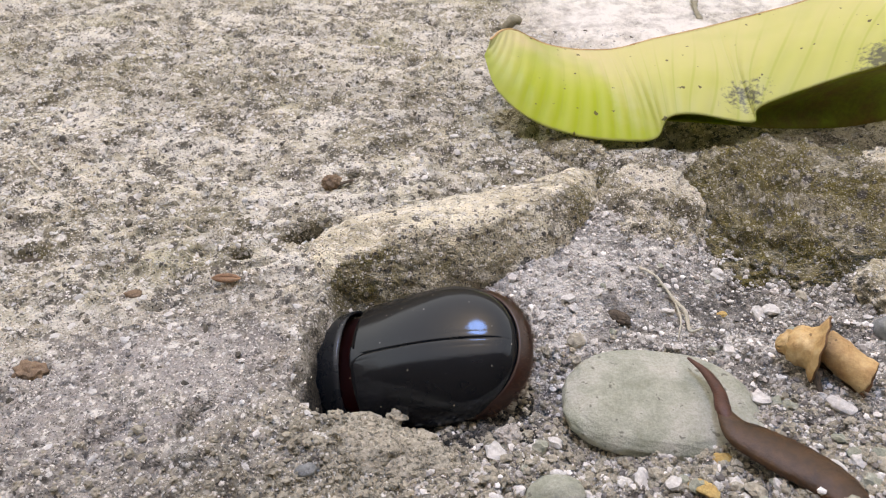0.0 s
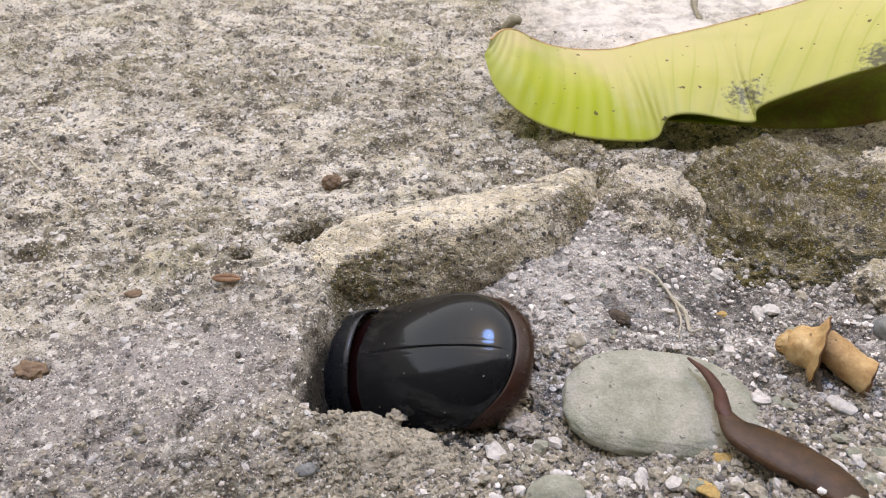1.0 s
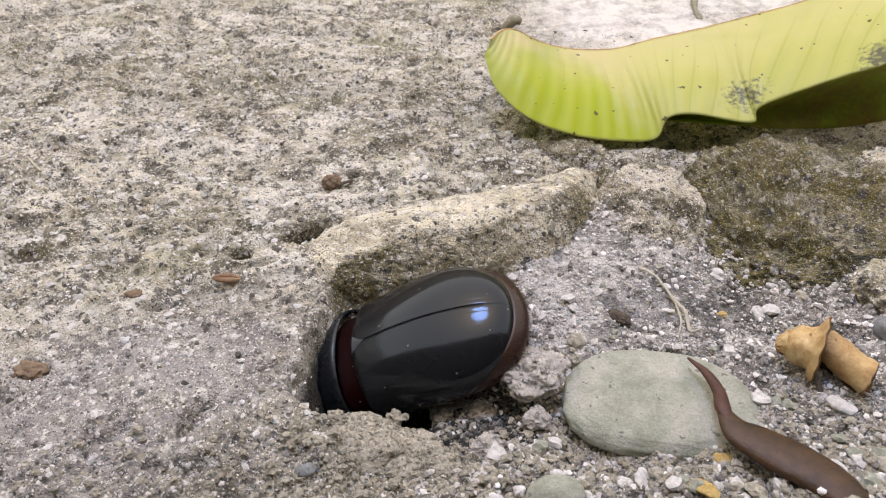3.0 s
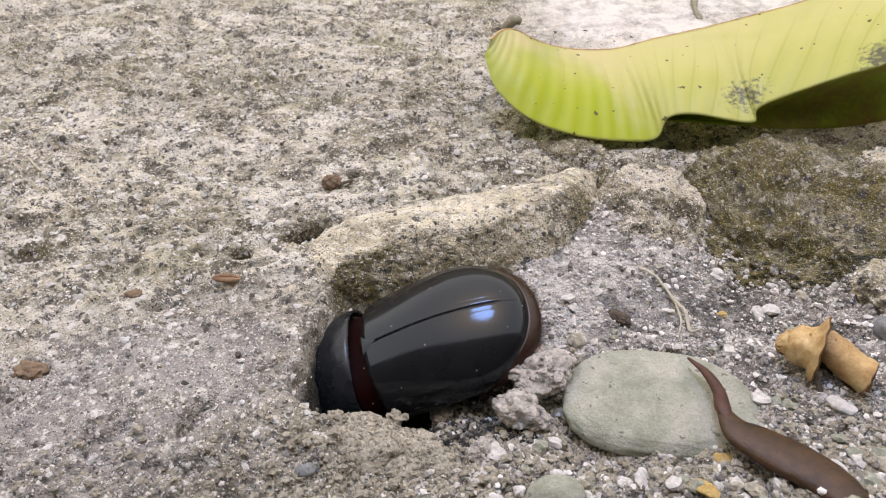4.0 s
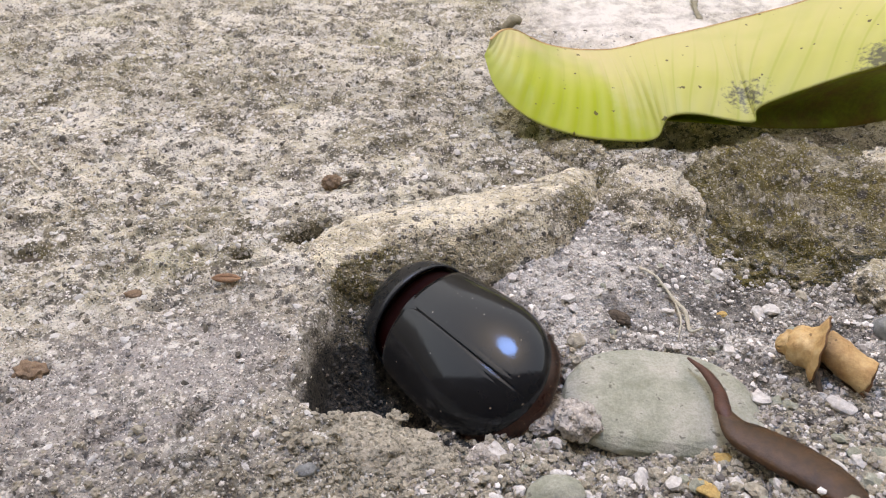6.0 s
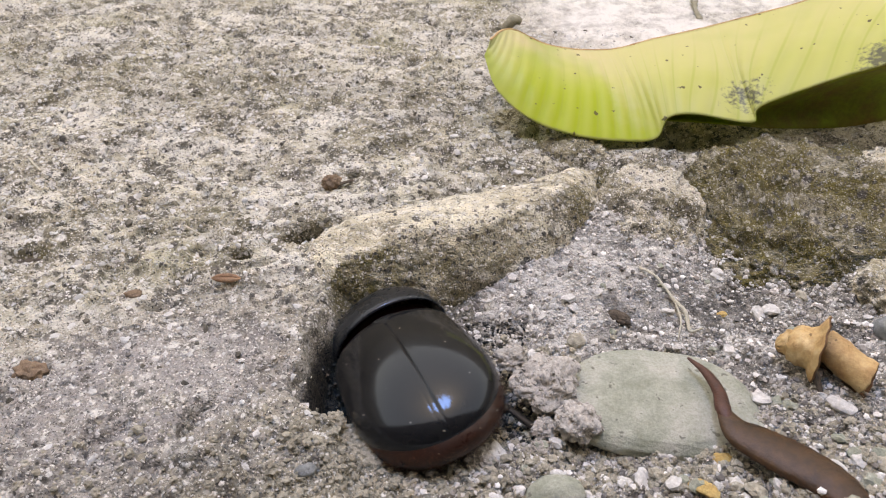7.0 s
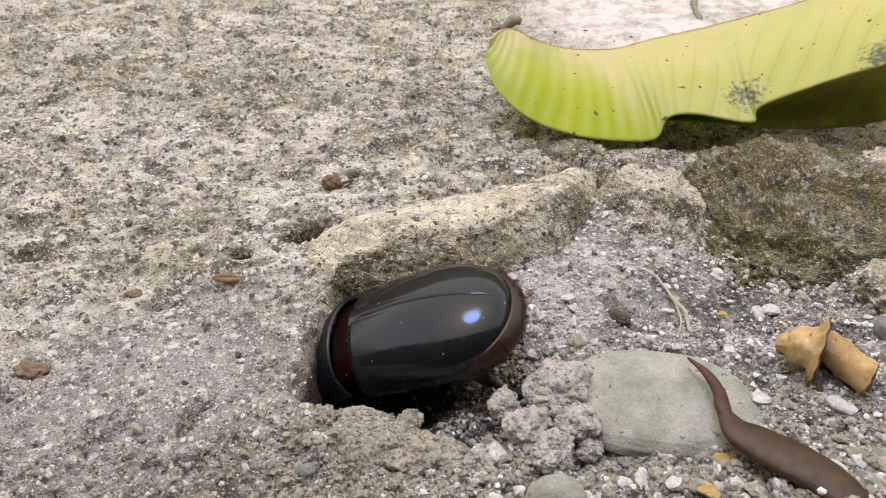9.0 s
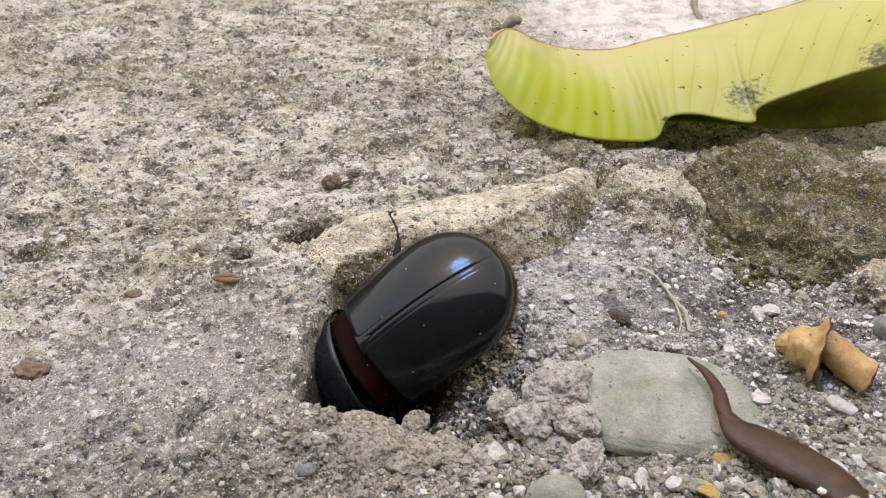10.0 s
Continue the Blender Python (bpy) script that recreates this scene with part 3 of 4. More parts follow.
# ---- gravel ----
def unit_stone(level):
    bm = bmesh.new()
    bmesh.ops.create_icosphere(bm, subdivisions=level, radius=1.0)
    v = np.array([p.co for p in bm.verts])
    f = np.array([[q.index for q in p.verts] for p in bm.faces])
    bm.free()
    return v, f


def scatter(name, count, area, size, level, keep, label, category, sink=0.3, seed=1, material=None, on_dark=0.1):
    """One mesh of loose stones lying on the ground inside area (x0, x1, y0, y1)."""
    rs = np.random.RandomState(seed)
    v0, f0 = unit_stone(level)
    x, y = rs.uniform(area[0], area[1], count), rs.uniform(area[2], area[3], count)
    z, moss_shade, pale, gravel, damp_shade, dust = relief(x, y)
    ok = rs.rand(count) < keep(x, y, gravel) * (1 - (1 - on_dark) * damp_shade)
    x, y, z = x[ok], y[ok], z[ok]
    n = len(x)
    r = size[0] + (size[1] - size[0]) * rs.rand(n) ** 2.5
    shape = 1 + 0.28 * rs.randn(n, len(v0), 1).clip(-1.4, 1.4)
    squash = np.stack([rs.uniform(0.7, 1.3, n), rs.uniform(0.7, 1.2, n), rs.uniform(0.5, 0.9, n)], -1)
    a = rs.uniform(0, 6.28, n)
    p = v0[None] * shape * squash[:, None, :] * r[:, None, None]
    c, s = np.cos(a)[:, None], np.sin(a)[:, None]
    p = np.stack([p[..., 0] * c - p[..., 1] * s, p[..., 0] * s + p[..., 1] * c, p[..., 2]], -1)
    p = p + np.stack([x, y, z + r * (0.6 - sink)], -1)[:, None, :]
    faces = (f0[None] + (np.arange(n) * len(v0))[:, None, None]).reshape(-1, 3)
    me = bpy.data.meshes.new(name)
    me.from_pydata((p.reshape(-1, 3) * MM).tolist(), [], faces.tolist())
    me.materials.append(material or GRAVEL)
    ob = new(name, me)
    return tagged(ob, label, category, kind="stuff")


scatter("gravel", 26000, (-26, 110, 62, 170), (0.16, 0.72), 1, lambda x, y, g: (0.02 + 0.6 * step(0.8, 1.0, g)) * step(-30, 10, x) * (1 - 0.65 * hill(x, y, 30, 126, 24, 20, -8)), "loose white and grey angular gravel on the ground", "gravel", seed=3)
scatter("sand", 14000, (-110, 110, 62, 200), (0.13, 0.45), 1, lambda x, y, g: 0.22 + 0.5 * step(0.8, 1.0, g), "coarse pale sand grains on the concrete", "sand", seed=4)
scatter("white_grit", 11000, (0, 70, 96, 152), (0.09, 0.42), 1, lambda x, y, g: step(0.6, 1.0, g) * (0.25 + 0.75 * step(0.42, 0.58, fbm(x, y, 6, 30))), "fine white grit on the dusty slope", "grit", sink=0.3, seed=12, material=WHITE_STONE)
scatter("dark_flakes", 1300, (-125, 60, 88, 240), (0.22, 0.95), 1, lambda x, y, g: 0.8 * (1 - g), "small dark flakes of dirt on the concrete", "dirt", sink=0.85, seed=6, material=GREY_BIT)
scatter("white_flakes", 6500, (-125, 100, 70, 240), (0.2, 0.95), 1, lambda x, y, g: (0.25 + 0.6 * step(0.42, 0.6, fbm(x, y, 11, 20))) * (1 - 0.6 * g), "small white chips in the concrete", "chips", sink=0.7, seed=8, material=WHITE_STONE)
scatter("soil_crumbs", 15000, (-62, 78, 61, 112), (0.18, 0.75), 2, lambda x, y, g: g * step(100, 80, y) * (0.25 + 0.55 * step(-34, -18, x)) + 0.35 * g * step(-30, -20, x) * step(30, 20, x), "loose grey-brown soil crumbs in the hollow", "soil", seed=5, material=SOIL)

scatter("damp_shade_soil", 5200, (-26, 16, 84, 116), (0.12, 0.5), 1, lambda x, y, g: step(0.5, 0.9, g) * 0.9, "fine moist soil in the dug hollow, darkened with its shade", "soil", seed=15, material=DAMP_SHADE_SOIL, on_dark=1.0)


# ---- broken ledge of the slab ----
def build_ledge():
    back = smooth_curve([(-29.9, 125.2, 0.2), (-24.8, 134.7, 0.2), (-17.5, 140.2, 0.2), (-3.0, 145.1, 0.2), (9.6, 149.6, 0.2), (20.1, 153.5, 0.2), (28.4, 157.8, 0.2), (37.5, 161.6, 0.2)], 260)
    rim = smooth_curve([(-22.8, 117.5, 0.0), (-18.7, 121.7, 2.0), (-10.6, 126.8, 3.2), (-1.6, 130.8, 3.8), (10.2, 133.1, 3.8), (17.9, 138.1, 4.0), (25.2, 144.5, 4.0), (34.7, 152.1, 3.4)], 260)
    foot = smooth_curve([(-23.2, 117.3, -1.5), (-17.4, 118.3, -5.0), (-8.4, 119.9, -8.0), (0.7, 121.6, -8.0), (12.5, 127.0, -6.5), (21.5, 131.5, -5.0), (29.5, 138.0, -4.0), (37.0, 145.0, -2.5)], 260)
    rows, moss_shade = [], []
    for i in range(260):
        b, r, f = Vector(back[i]), Vector(rim[i]), Vector(foot[i])
        jag = 1.6 * (noise.fractal(Vector((i * 0.055, 3.3, 0)), 1.0, 2.0, 3)) + 0.10 * noise.noise(Vector((i * 0.35, 9.1, 0)))
        r = r + (r - b).normalized() * jag
        row, line = [], []
        for j in range(100):
            if j < 42:
                t = j / 42
                p = (b - Vector((0, 0, 1.2))).lerp(r, t) + Vector((0, 0, 2.0 * math.sin(math.pi * t ** 0.62)))
            else:
                t = (j - 42) / 57
                p = r.lerp(f, t) + Vector((0, -0.5 * math.sin(math.pi * t), 0.3 * math.sin(math.pi * t))) + Vector((0, 0.8 * max(0, t - 0.7), -22.0 * max(0, t - 0.75) ** 1.5))
            line.append(p)
        for j in range(100):
            near = line[max(0, j - 6):j + 7] if 6 <= j <= 93 else [line[j]]
            p = sum(near, Vector()) / len(near)
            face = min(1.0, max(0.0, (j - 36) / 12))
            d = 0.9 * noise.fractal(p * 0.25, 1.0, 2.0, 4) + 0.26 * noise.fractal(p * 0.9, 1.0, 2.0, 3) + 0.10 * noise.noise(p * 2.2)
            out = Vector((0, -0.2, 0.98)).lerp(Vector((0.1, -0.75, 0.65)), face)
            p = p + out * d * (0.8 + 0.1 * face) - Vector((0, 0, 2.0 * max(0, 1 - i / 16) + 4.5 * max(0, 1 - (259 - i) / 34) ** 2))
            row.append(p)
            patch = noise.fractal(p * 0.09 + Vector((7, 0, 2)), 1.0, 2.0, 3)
            moss_shade.append(min(1, max(0, face * (0.62 + 1.1 * patch) * min(1, (j - 40) / 8) * (1.15 - 0.5 * (j - 42) / 57) * (1.0 - 0.75 * min(1, max(0, (i - 120) / 50)) + 0.7 * min(1, max(0, (i - 205) / 25))))))
        rows.append(row)
    bm = bmesh.new()
    grid_mesh(bm, rows)
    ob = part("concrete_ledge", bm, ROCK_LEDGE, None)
    a = ob.data.attributes.new("moss_shade", "FLOAT", "POINT")
    a.data.foreach_set("value", np.array(moss_shade, dtype=np.float32))
    m = ob.modifiers.new("thickness", "SOLIDIFY")
    m.thickness, m.offset = 0.003, -1
    tagged(ob, "broken edge of the concrete slab, pale on top, dark and mossy below", "ledge", kind="structure")


build_ledge()


def chunk(name, x, y, z, radii, tilt, turn, mossy, label, seed, material=None, square=0.6, level=6, rough=1.0):
    """A lump of broken concrete; place and radii in millimetres."""
    bm = bmesh.new()
    bmesh.ops.create_icosphere(bm, subdivisions=level, radius=1.0)
    values = []
    for v in bm.verts:
        e = Vector([math.copysign(abs(k) ** square, k) for k in v.co])
        p = Vector((e.x * radii[0], e.y * radii[1], e.z * radii[2]))
        q = p + Vector((seed * 9.7, seed * 4.1, 0))
        n = v.co.normalized()
        p = p + n * rough * (1.6 * noise.fractal(q * 0.16, 1.0, 2.0, 3) + 0.7 * noise.fractal(q * 0.8, 1.0, 2.0, 3) + 0.2 * noise.noise(q * 3))
        v.co = p * MM
        values.append(min(1, max(0, mossy + 0.6 * noise.fractal(q * 0.12, 1.0, 2.0, 3))))
    ob = part(name, bm, material or ROCK_LEDGE, None)
    a = ob.data.attributes.new("moss_shade", "FLOAT", "POINT")
    a.data.foreach_set("value", np.array(values, dtype=np.float32))
    ob.matrix_world = pose(x * MM, y * MM, z * MM, tilt, 0, turn)
    return tagged(ob, label, "rock")


chunk("rock", 88.5, 141.5, -11.5, (34, 27, 13), 13, -8, 1.0, "olive-brown mossy block of broken concrete under the leaf", 5, ROCK, 0.6, 7, 1.9)
chunk("rock", 45.0, 142.5, -6.6, (13.5, 17.0, 6.6), 24, -14, 0.02, "pale grey broken concrete lump beside the ledge", 1, ROCK_DUSTY, 0.95, 7, 0.9)
chunk("rock", 32.5, 169.0, -3.2, (8.5, 6.0, 5.0), 8, 10, 0.45, "grey-green concrete lump under the leaf edge", 7, None, 0.75, 6, 0.8)
chunk("rock", 100.5, 153.0, -1.5, (7, 9, 6.0), 10, 15, -0.2, "pale gravelly concrete lump beyond the mossy block", 2)
chunk("rock", 87.5, 119.5, -5.5, (6.5, 6.0, 6.0), 10, 30, 0.25, "grey-green lump of old concrete", 3)


# ---- the large yellowing leaf ----
def build_leaf():
    low = smooth_curve([(10.3, 186, 15.5), (13.3, 178, 10.2), (21.2, 171, 6.0), (32, 168, 3.3), (43.1, 168, 1.8), (51.2, 168, 2.4), (54.2, 171, 6.3),
                        (60.5, 171, 7.4), (73.7, 169, 6.2), (75.9, 171, 9.6), (91, 170, 17.1), (100.1, 168, 21.6), (112.5, 166, 27.2)], 170)
    top = smooth_curve([(11.8, 188.0, 18.7), (15.1, 193.0, 19.1), (19.0, 196.0, 17.7), (25.9, 197.0, 13.9), (33.4, 197.0, 12.3), (40.9, 197.0, 12.0), (46.9, 198.0, 12.2), (54.6, 200.0, 13.5), (66.6, 202.0, 15.4), (75.8, 204.0, 16.9), (92.9, 205.0, 21.4), (114.5, 206.0, 28.2), (131.5, 206.0, 33.9)], 170)
    leaf = empty("leaf", pose(0, 0, 0), label="large fallen yellow-green leaf, curled, with sooty spots and a browned edge", category="leaf")

    def sheet(name, rows, label, thick, skin=LEAF):
        bm = bmesh.new()
        vs = grid_mesh(bm, rows)
        uv = bm.loops.layers.uv.new("UVMap")
        where = {v: (i / (len(vs) - 1), j / (len(r) - 1)) for i, r in enumerate(vs) for j, v in enumerate(r)}
        for f in bm.faces:
            for l in f.loops:
                l[uv].uv = where[l.vert]
        ob = part(name, bm, skin, leaf, label)
        s = ob.modifiers.new("thickness", "SOLIDIFY")
        s.thickness, s.offset = thick, 0
        return ob

    rows = []
    for i in range(170):
        a, b = Vector(low[i]), Vector(top[i])
        row = []
        for j in range(40):
            t = j / 39
            p = a.lerp(b, t)
            sag = math.sin(math.pi * t)
            out = Vector((0, -0.55, 0.83))
            ripple = 0.10 * (1 - t) * abs(math.sin((i / 169 - 0.09 * t) * math.pi * 28.0)) * min(1, 5 * t) * min(1, i / 40)
            p += out * (2.2 * sag * min(1, i / 30) + ripple + 0.25 * noise.noise(p * 0.06) * sag)
            row.append(p)
        rows.append(row)
    sheet("blade", rows, "", 0.0004)
    under = smooth_curve([(55.3, 173, 4.6), (61.9, 174, 3.7), (76.1, 174, 2.4), (80.9, 175, 1.4), (98.8, 177, 0.4), (110.6, 177, 2.5), (126.7, 177, 5.4)], 80)
    rows = []
    for i in range(80):
        k = 72 + int(i / 79 * 97)
        a, b = Vector(low[k]), Vector(under[i])
        row = []
        for j in range(14):
            t = j / 13
            p = a.lerp(b, t) + Vector((0, 4.5 * math.sin(math.pi * t), 0))
            row.append(p)
        rows.append(row)
    sheet("folded_edge", rows, "dark green underside of the rolled edge", 0.0004, UNDERSIDE)
    bm = bmesh.new()
    tube(bm, [tuple(p + np.array((0, 0.2, 0.1))) for p in top[::6]], [0.35] * 29, 120, 8, 0.8, 0.4)
    part("midrib", bm, DRY_LEAF, leaf, "browned dry edge rib")


build_leaf()


# ---- flat grey stone ----
def build_grey_stone():
    bm = bmesh.new()
    bmesh.ops.create_icosphere(bm, subdivisions=6, radius=1.0)
    for v in bm.verts:
        p = v.co.copy()
        q = Vector([math.copysign(abs(c) ** 0.74, c) for c in p])
        f = 1 + 0.06 * noise.fractal(p * 1.3 + Vector((4, 1, 0)), 1.0, 2.0, 4)
        v.co = Vector((q.x * 16.6 * (1 - 0.08 * q.y), q.y * 11.2, q.z * 3.0)) * f * MM
    ob = part("grey_stone", bm, GREY_STONE, None)
    ob.matrix_world = pose(0.0376, 0.0929, -0.0064, 1, 1, -7)
    tagged(ob, "smooth flat greenish-grey stone bedded in gravel", "stone")


build_grey_stone()


# ---- dry brown stalk ----
def build_stalk():
    ob = empty("dry_stalk", pose(0, 0, 0), label="dry dark-brown twisted leaf stalk leaning on the stone", category="stalk")
    bm = bmesh.new()
    tube(bm, [(45.6, 87.6, -0.6), (45.9, 84.9, -0.8), (47.1, 82.2, -1.2), (50.0, 80.0, -1.5), (54.1, 76.8, -1.5), (58.2, 73.0, -1.5), (60.6, 69.0, -1.6), (62.2, 63.5, -2.0)], [0.7, 1.6, 2.75, 3.5, 3.85, 3.6, 2.8, 1.6], 80, 24, 0.42, 0.05)
    part("sheath", bm, POD, ob)
    bm = bmesh.new()
    tube(bm, [(42.9, 98.6, -1.2), (45.1, 94.8, -1.0), (46.0, 90.3, -0.8), (45.6, 86.6, -0.6), (46.1, 83.6, -1.0)], [0.25, 0.8, 1.1, 1.3, 0.9], 50, 16, 0.7, 0.05)
    part("tip", bm, POD_TIP, ob, "thin curved reddish-brown tip")


build_stalk()


# ---- dry curled leaf ----
def build_curled_leaf():
    ob = empty("curled_dry_leaf", pose(0, 0, 0), label="dry tan leaf rolled into a cone, brown inside", category="leaf")

    def roll(name, at, yaw, pitch, length, r0, r1, turns, start, flare, label=""):
        m = pose(*at, 0, pitch, yaw)
        bm = bmesh.new()
        rows = []
        for i in range(30):
            u = i / 29
            r = r0 + (r1 - r0) * u ** 0.42 + flare * max(0, u - 0.75) * 4
            row = []
            for k in range(60):
                a = start + turns * 2 * math.pi * k / 59
                w = r * (1 - 0.22 * k / 59) * (1 + 0.16 * noise.noise(Vector((u * 2.5, k * 0.10, start * 3))) + 0.05 * noise.noise(Vector((u * 7, k * 0.22, start * 5))))
                edge = 0.9 * math.sin(a * 1.3 + start) * u + 0.35 * noise.noise(Vector((k * 0.3, u * 4, start)))
                row.append(m @ Vector((length * u + edge, w * math.cos(a), w * math.sin(a))))
            rows.append(row)
        grid_mesh(bm, rows)
        p = part(name, bm, DRY_LEAF, ob, label)
        p.data.materials.append(DRY_DARK)
        s = p.modifiers.new("thickness", "SOLIDIFY")
        s.thickness, s.offset, s.material_offset, s.material_offset_rim = 0.0004, -1, 1, 1
        return p

    roll("tip_roll", (59.4, 101.9, -1.5), -7, -12, 3.4, 0.2, 2.9, 1.08, -1.9, 0.0)
    roll("funnel", (61.6, 101.5, -0.8), -36, -12, 5.4, 2.6, 4.7, 0.93, -1.2, 2.0, "tan outer wrap with a raised brown lip")
    roll("long_roll", (67.3, 101.2, -0.6), -57, 3, 9.6, 3.5, 3.3, 1.12, -2.0, 0.25, "pale tan rolled end, hollow and brown inside")
    bm = bmesh.new()
    tube(bm, [(64.1, 96.0, -1.5), (64.6, 94.1, -3.0), (65.2, 92.5, -4.5)], [0.9, 0.7, 0.3], 16, 8, 0.5, 0.3)
    part("torn_strip", bm, DARK_BIT, ob, "dark torn strip hanging down")


build_curled_leaf()


# ---- the beetle ----
LONG, WIDE, HIGH = 29.6, 25.9, 8.3


def shell_profile(s):
    """Half-width and height shares of the wing cases from front (0) to rear (1)."""
    p = 0.936 + 0.064 * math.sin(math.pi / 2 * min(s / 0.6, 1))
    p *= max(0.0, 1 - max(0, (s - 0.505) / 0.495) ** 2.10) ** (1 / 2.1)
    q = 0.913 + 0.087 * math.sin(math.pi / 2 * min(s / 0.6, 1))
    q *= max(0.0, 1 - max(0, (s - 0.2) / 0.8) ** 2.07) ** 0.5
    return p, q


def build_beetle():
    beetle = empty("beetle", pose(0, 0.1, 0), label="glossy black rhinoceros beetle with a reddish-brown rump, digging in soil", category="beetle")
    for name, side in (("wing_case", 1), ("wing_case", -1)):
        bm = bmesh.new()
        rows = []
        for i in range(61):
            s = math.sin(i / 60 * math.pi / 2)
            p, q = shell_profile(s)
            row = []
            for k in range(81):
                a = 1.83 * (k / 80) ** 1.5
                y, z = WIDE / 2 * p * math.sin(a), HIGH * q * math.cos(a)
                groove = (0.16 * math.exp(-(y / 0.20) ** 2) + 0.03 * math.exp(-((y - 1.15) / 0.16) ** 2)) * min(1, 6 * (1 - s))
                front = 0.9 * math.sin(a) ** 2 * (1 - s) ** 3
                row.append((LONG * (0.5 - s) - front, side * (y + 0.02), z - groove))
            rows.append(row if side > 0 else row[::-1])
        grid_mesh(bm, rows)
        ob = part(name, bm, SHELL, beetle)
        m = ob.modifiers.new("thickness", "SOLIDIFY")
        m.thickness, m.offset = 0.00045, -1 if side > 0 else -1
    bm = bmesh.new()
    blob(bm, (0, 0, -2.2), (13.2, 11.0, 5.6), 0.02, 1, 4)
    part("belly", bm, RUMP, beetle, "dark red-brown underside")
    # rump: a rounded plate tucked under the rear margin of the wing cases, with a fringe
    def rump_point(u, v):
        """u: -1 to 1 round the tail, v: 0 under the margin to 1 at the belly."""
        s = 1 - 0.42 * abs(u) ** 1.6
        p = shell_profile(s)[0]
        x, y = LONG * (0.5 - s), math.copysign(WIDE / 2 * p, u)
        way = Vector((-1.0 + 0.75 * abs(u) ** 1.5, 0.9 * u, 0)).normalized()
        swell = 2.9 * (1 - abs(u) ** 2.5) * math.sin(math.pi * min(1, 0.12 + 0.80 * v)) - 3.5 * v ** 2.5
        return Vector((x, y * 0.965, 0)) + way * (swell - 0.5) + Vector((0.9, 0, 0.5 - 6.8 * v))

    bm = bmesh.new()
    grid_mesh(bm, [[rump_point(u, v) for v in np.linspace(0, 1, 24)] for u in np.linspace(-1, 1, 61)])
    rump = part("rump", bm, RUMP, beetle, "shiny reddish-brown rump plate")
    m = rump.modifiers.new("thickness", "SOLIDIFY")
    m.thickness, m.offset = 0.0004, 0
    bm = bmesh.new()
    rs = random.Random(5)
    for i in range(2200):
        u, v = rs.uniform(-0.8, 0.8), rs.uniform(0.05, 0.8)
        base = rump_point(u, v)
        n = Vector((-1.0 + 0.75 * abs(u) ** 1.5, 0.9 * u, 0.5 - v)).normalized()
        tip = base + (n * 0.8 + Vector((-0.4, rs.uniform(-0.5, 0.5), rs.uniform(-0.6, 0.3)))) * rs.uniform(0.3, 1.25)
        w = Vector((0, 0.03, 0.03))
        vs = [bm.verts.new(q * MM) for q in (base - w, base + w, tip, base + Vector((0, 0.03, -0.03)))]
        bm.faces.new((vs[0], vs[1], vs[2]))
        bm.faces.new((vs[1], vs[3], vs[2]))
        bm.faces.new((vs[3], vs[0], vs[2]))
    fringe = part("bristles", bm, BRISTLE, rump, "fringe of short rusty hairs")
    tagged(fringe, kind="stuff")
    # the small triangular plate between the wing cases, and the soft collar
    bm = bmesh.new()
    rows = []
    for i in range(13):
        u = i / 12
        w = 2.3 * (1 - u) ** 0.8
        rows.append([(LONG / 2 + 0.5 - 3.4 * u, w * k, HIGH * 0.915 + 0.12 - 0.30 * k * k + 0.04 * u - (0.5 if i == 0 else 0)) for k in np.linspace(-1, 1, 11)])
    grid_mesh(bm, rows)
    plate = part("scutellum", bm, SHELL, beetle, "small black triangular plate")
    m = plate.modifiers.new("thickness", "SOLIDIFY")
    m.thickness, m.offset = 0.0003, -1
    bm = bmesh.new()
    rows = []
    for i in range(14):
        u = i / 13
        rows.append([(LONG / 2 + 4.2 - 7.0 * u, (WIDE / 2 * 0.80) * math.sin(a), (HIGH * 0.80 - 0.6 * math.sin(math.pi * u)) * math.cos(a)) for a in np.linspace(-1.9, 1.9, 41)])
    grid_mesh(bm, rows)
    ob = part("collar", bm, MEMBRANE, beetle, "dark red soft collar behind the neck shield")
    m = ob.modifiers.new("thickness", "SOLIDIFY")
    m.thickness = 0.0003
    # neck shield, hinged at the front of the wing cases
    shield_bm = bmesh.new()
    rows = []
    for i in range(41):
        s = i / 40
        w = 10.98 * (1 - 0.52 * s ** 2.52)
        h = 8.67 * (1 - 0.85 * s ** 3) * (1 - 0.05 * math.exp(-(s / 0.04) ** 2))
        row = []
        for k in range(61):
            a = -1.75 + 3.5 * k / 60
            edge = 0.22 * math.exp(-((s - 0.03) / 0.03) ** 2)
            rear = 1.0 * math.sin(a) ** 2 * (1 - s) ** 3
            row.append((14.0 * s + rear, w * math.sin(a), (h + edge) * math.cos(a) - 0.6 * s ** 2 - 6))
        rows.append(row)
    grid_mesh(shield_bm, rows)
    shield = part("neck_shield", shield_bm, COLLAR, beetle, "smooth blue-black neck shield with a raised rear rim")
    m = shield.modifiers.new("thickness", "SOLIDIFY")
    m.thickness, m.offset = 0.0005, -1
    shield.matrix_basis = pose((LONG / 2 + 1.4) * MM, 0, 6 * MM)
    bm = bmesh.new()
    blob(bm, (12.8, 0, -8.6), (4.0, 4.2, 2.8), 0.05, 1, 3, 4)
    tube(bm, [(15.6, 0, -7.8), (16.4, 0, -7.0), (16.8, 0, -6.0)], [1.3, 0.9, 0.35], 12, 10)
    part("head", bm, SHELL, shield, "small black head with a short horn")
    for side in (1, -1):
        bm = bmesh.new()
        blob(bm, (14.0, side * 3.2, -7.8), (0.9, 0.8, 0.9), 0, 1, 2)
        part("eye", bm, SHELL, shield)
        bm = bmesh.new()
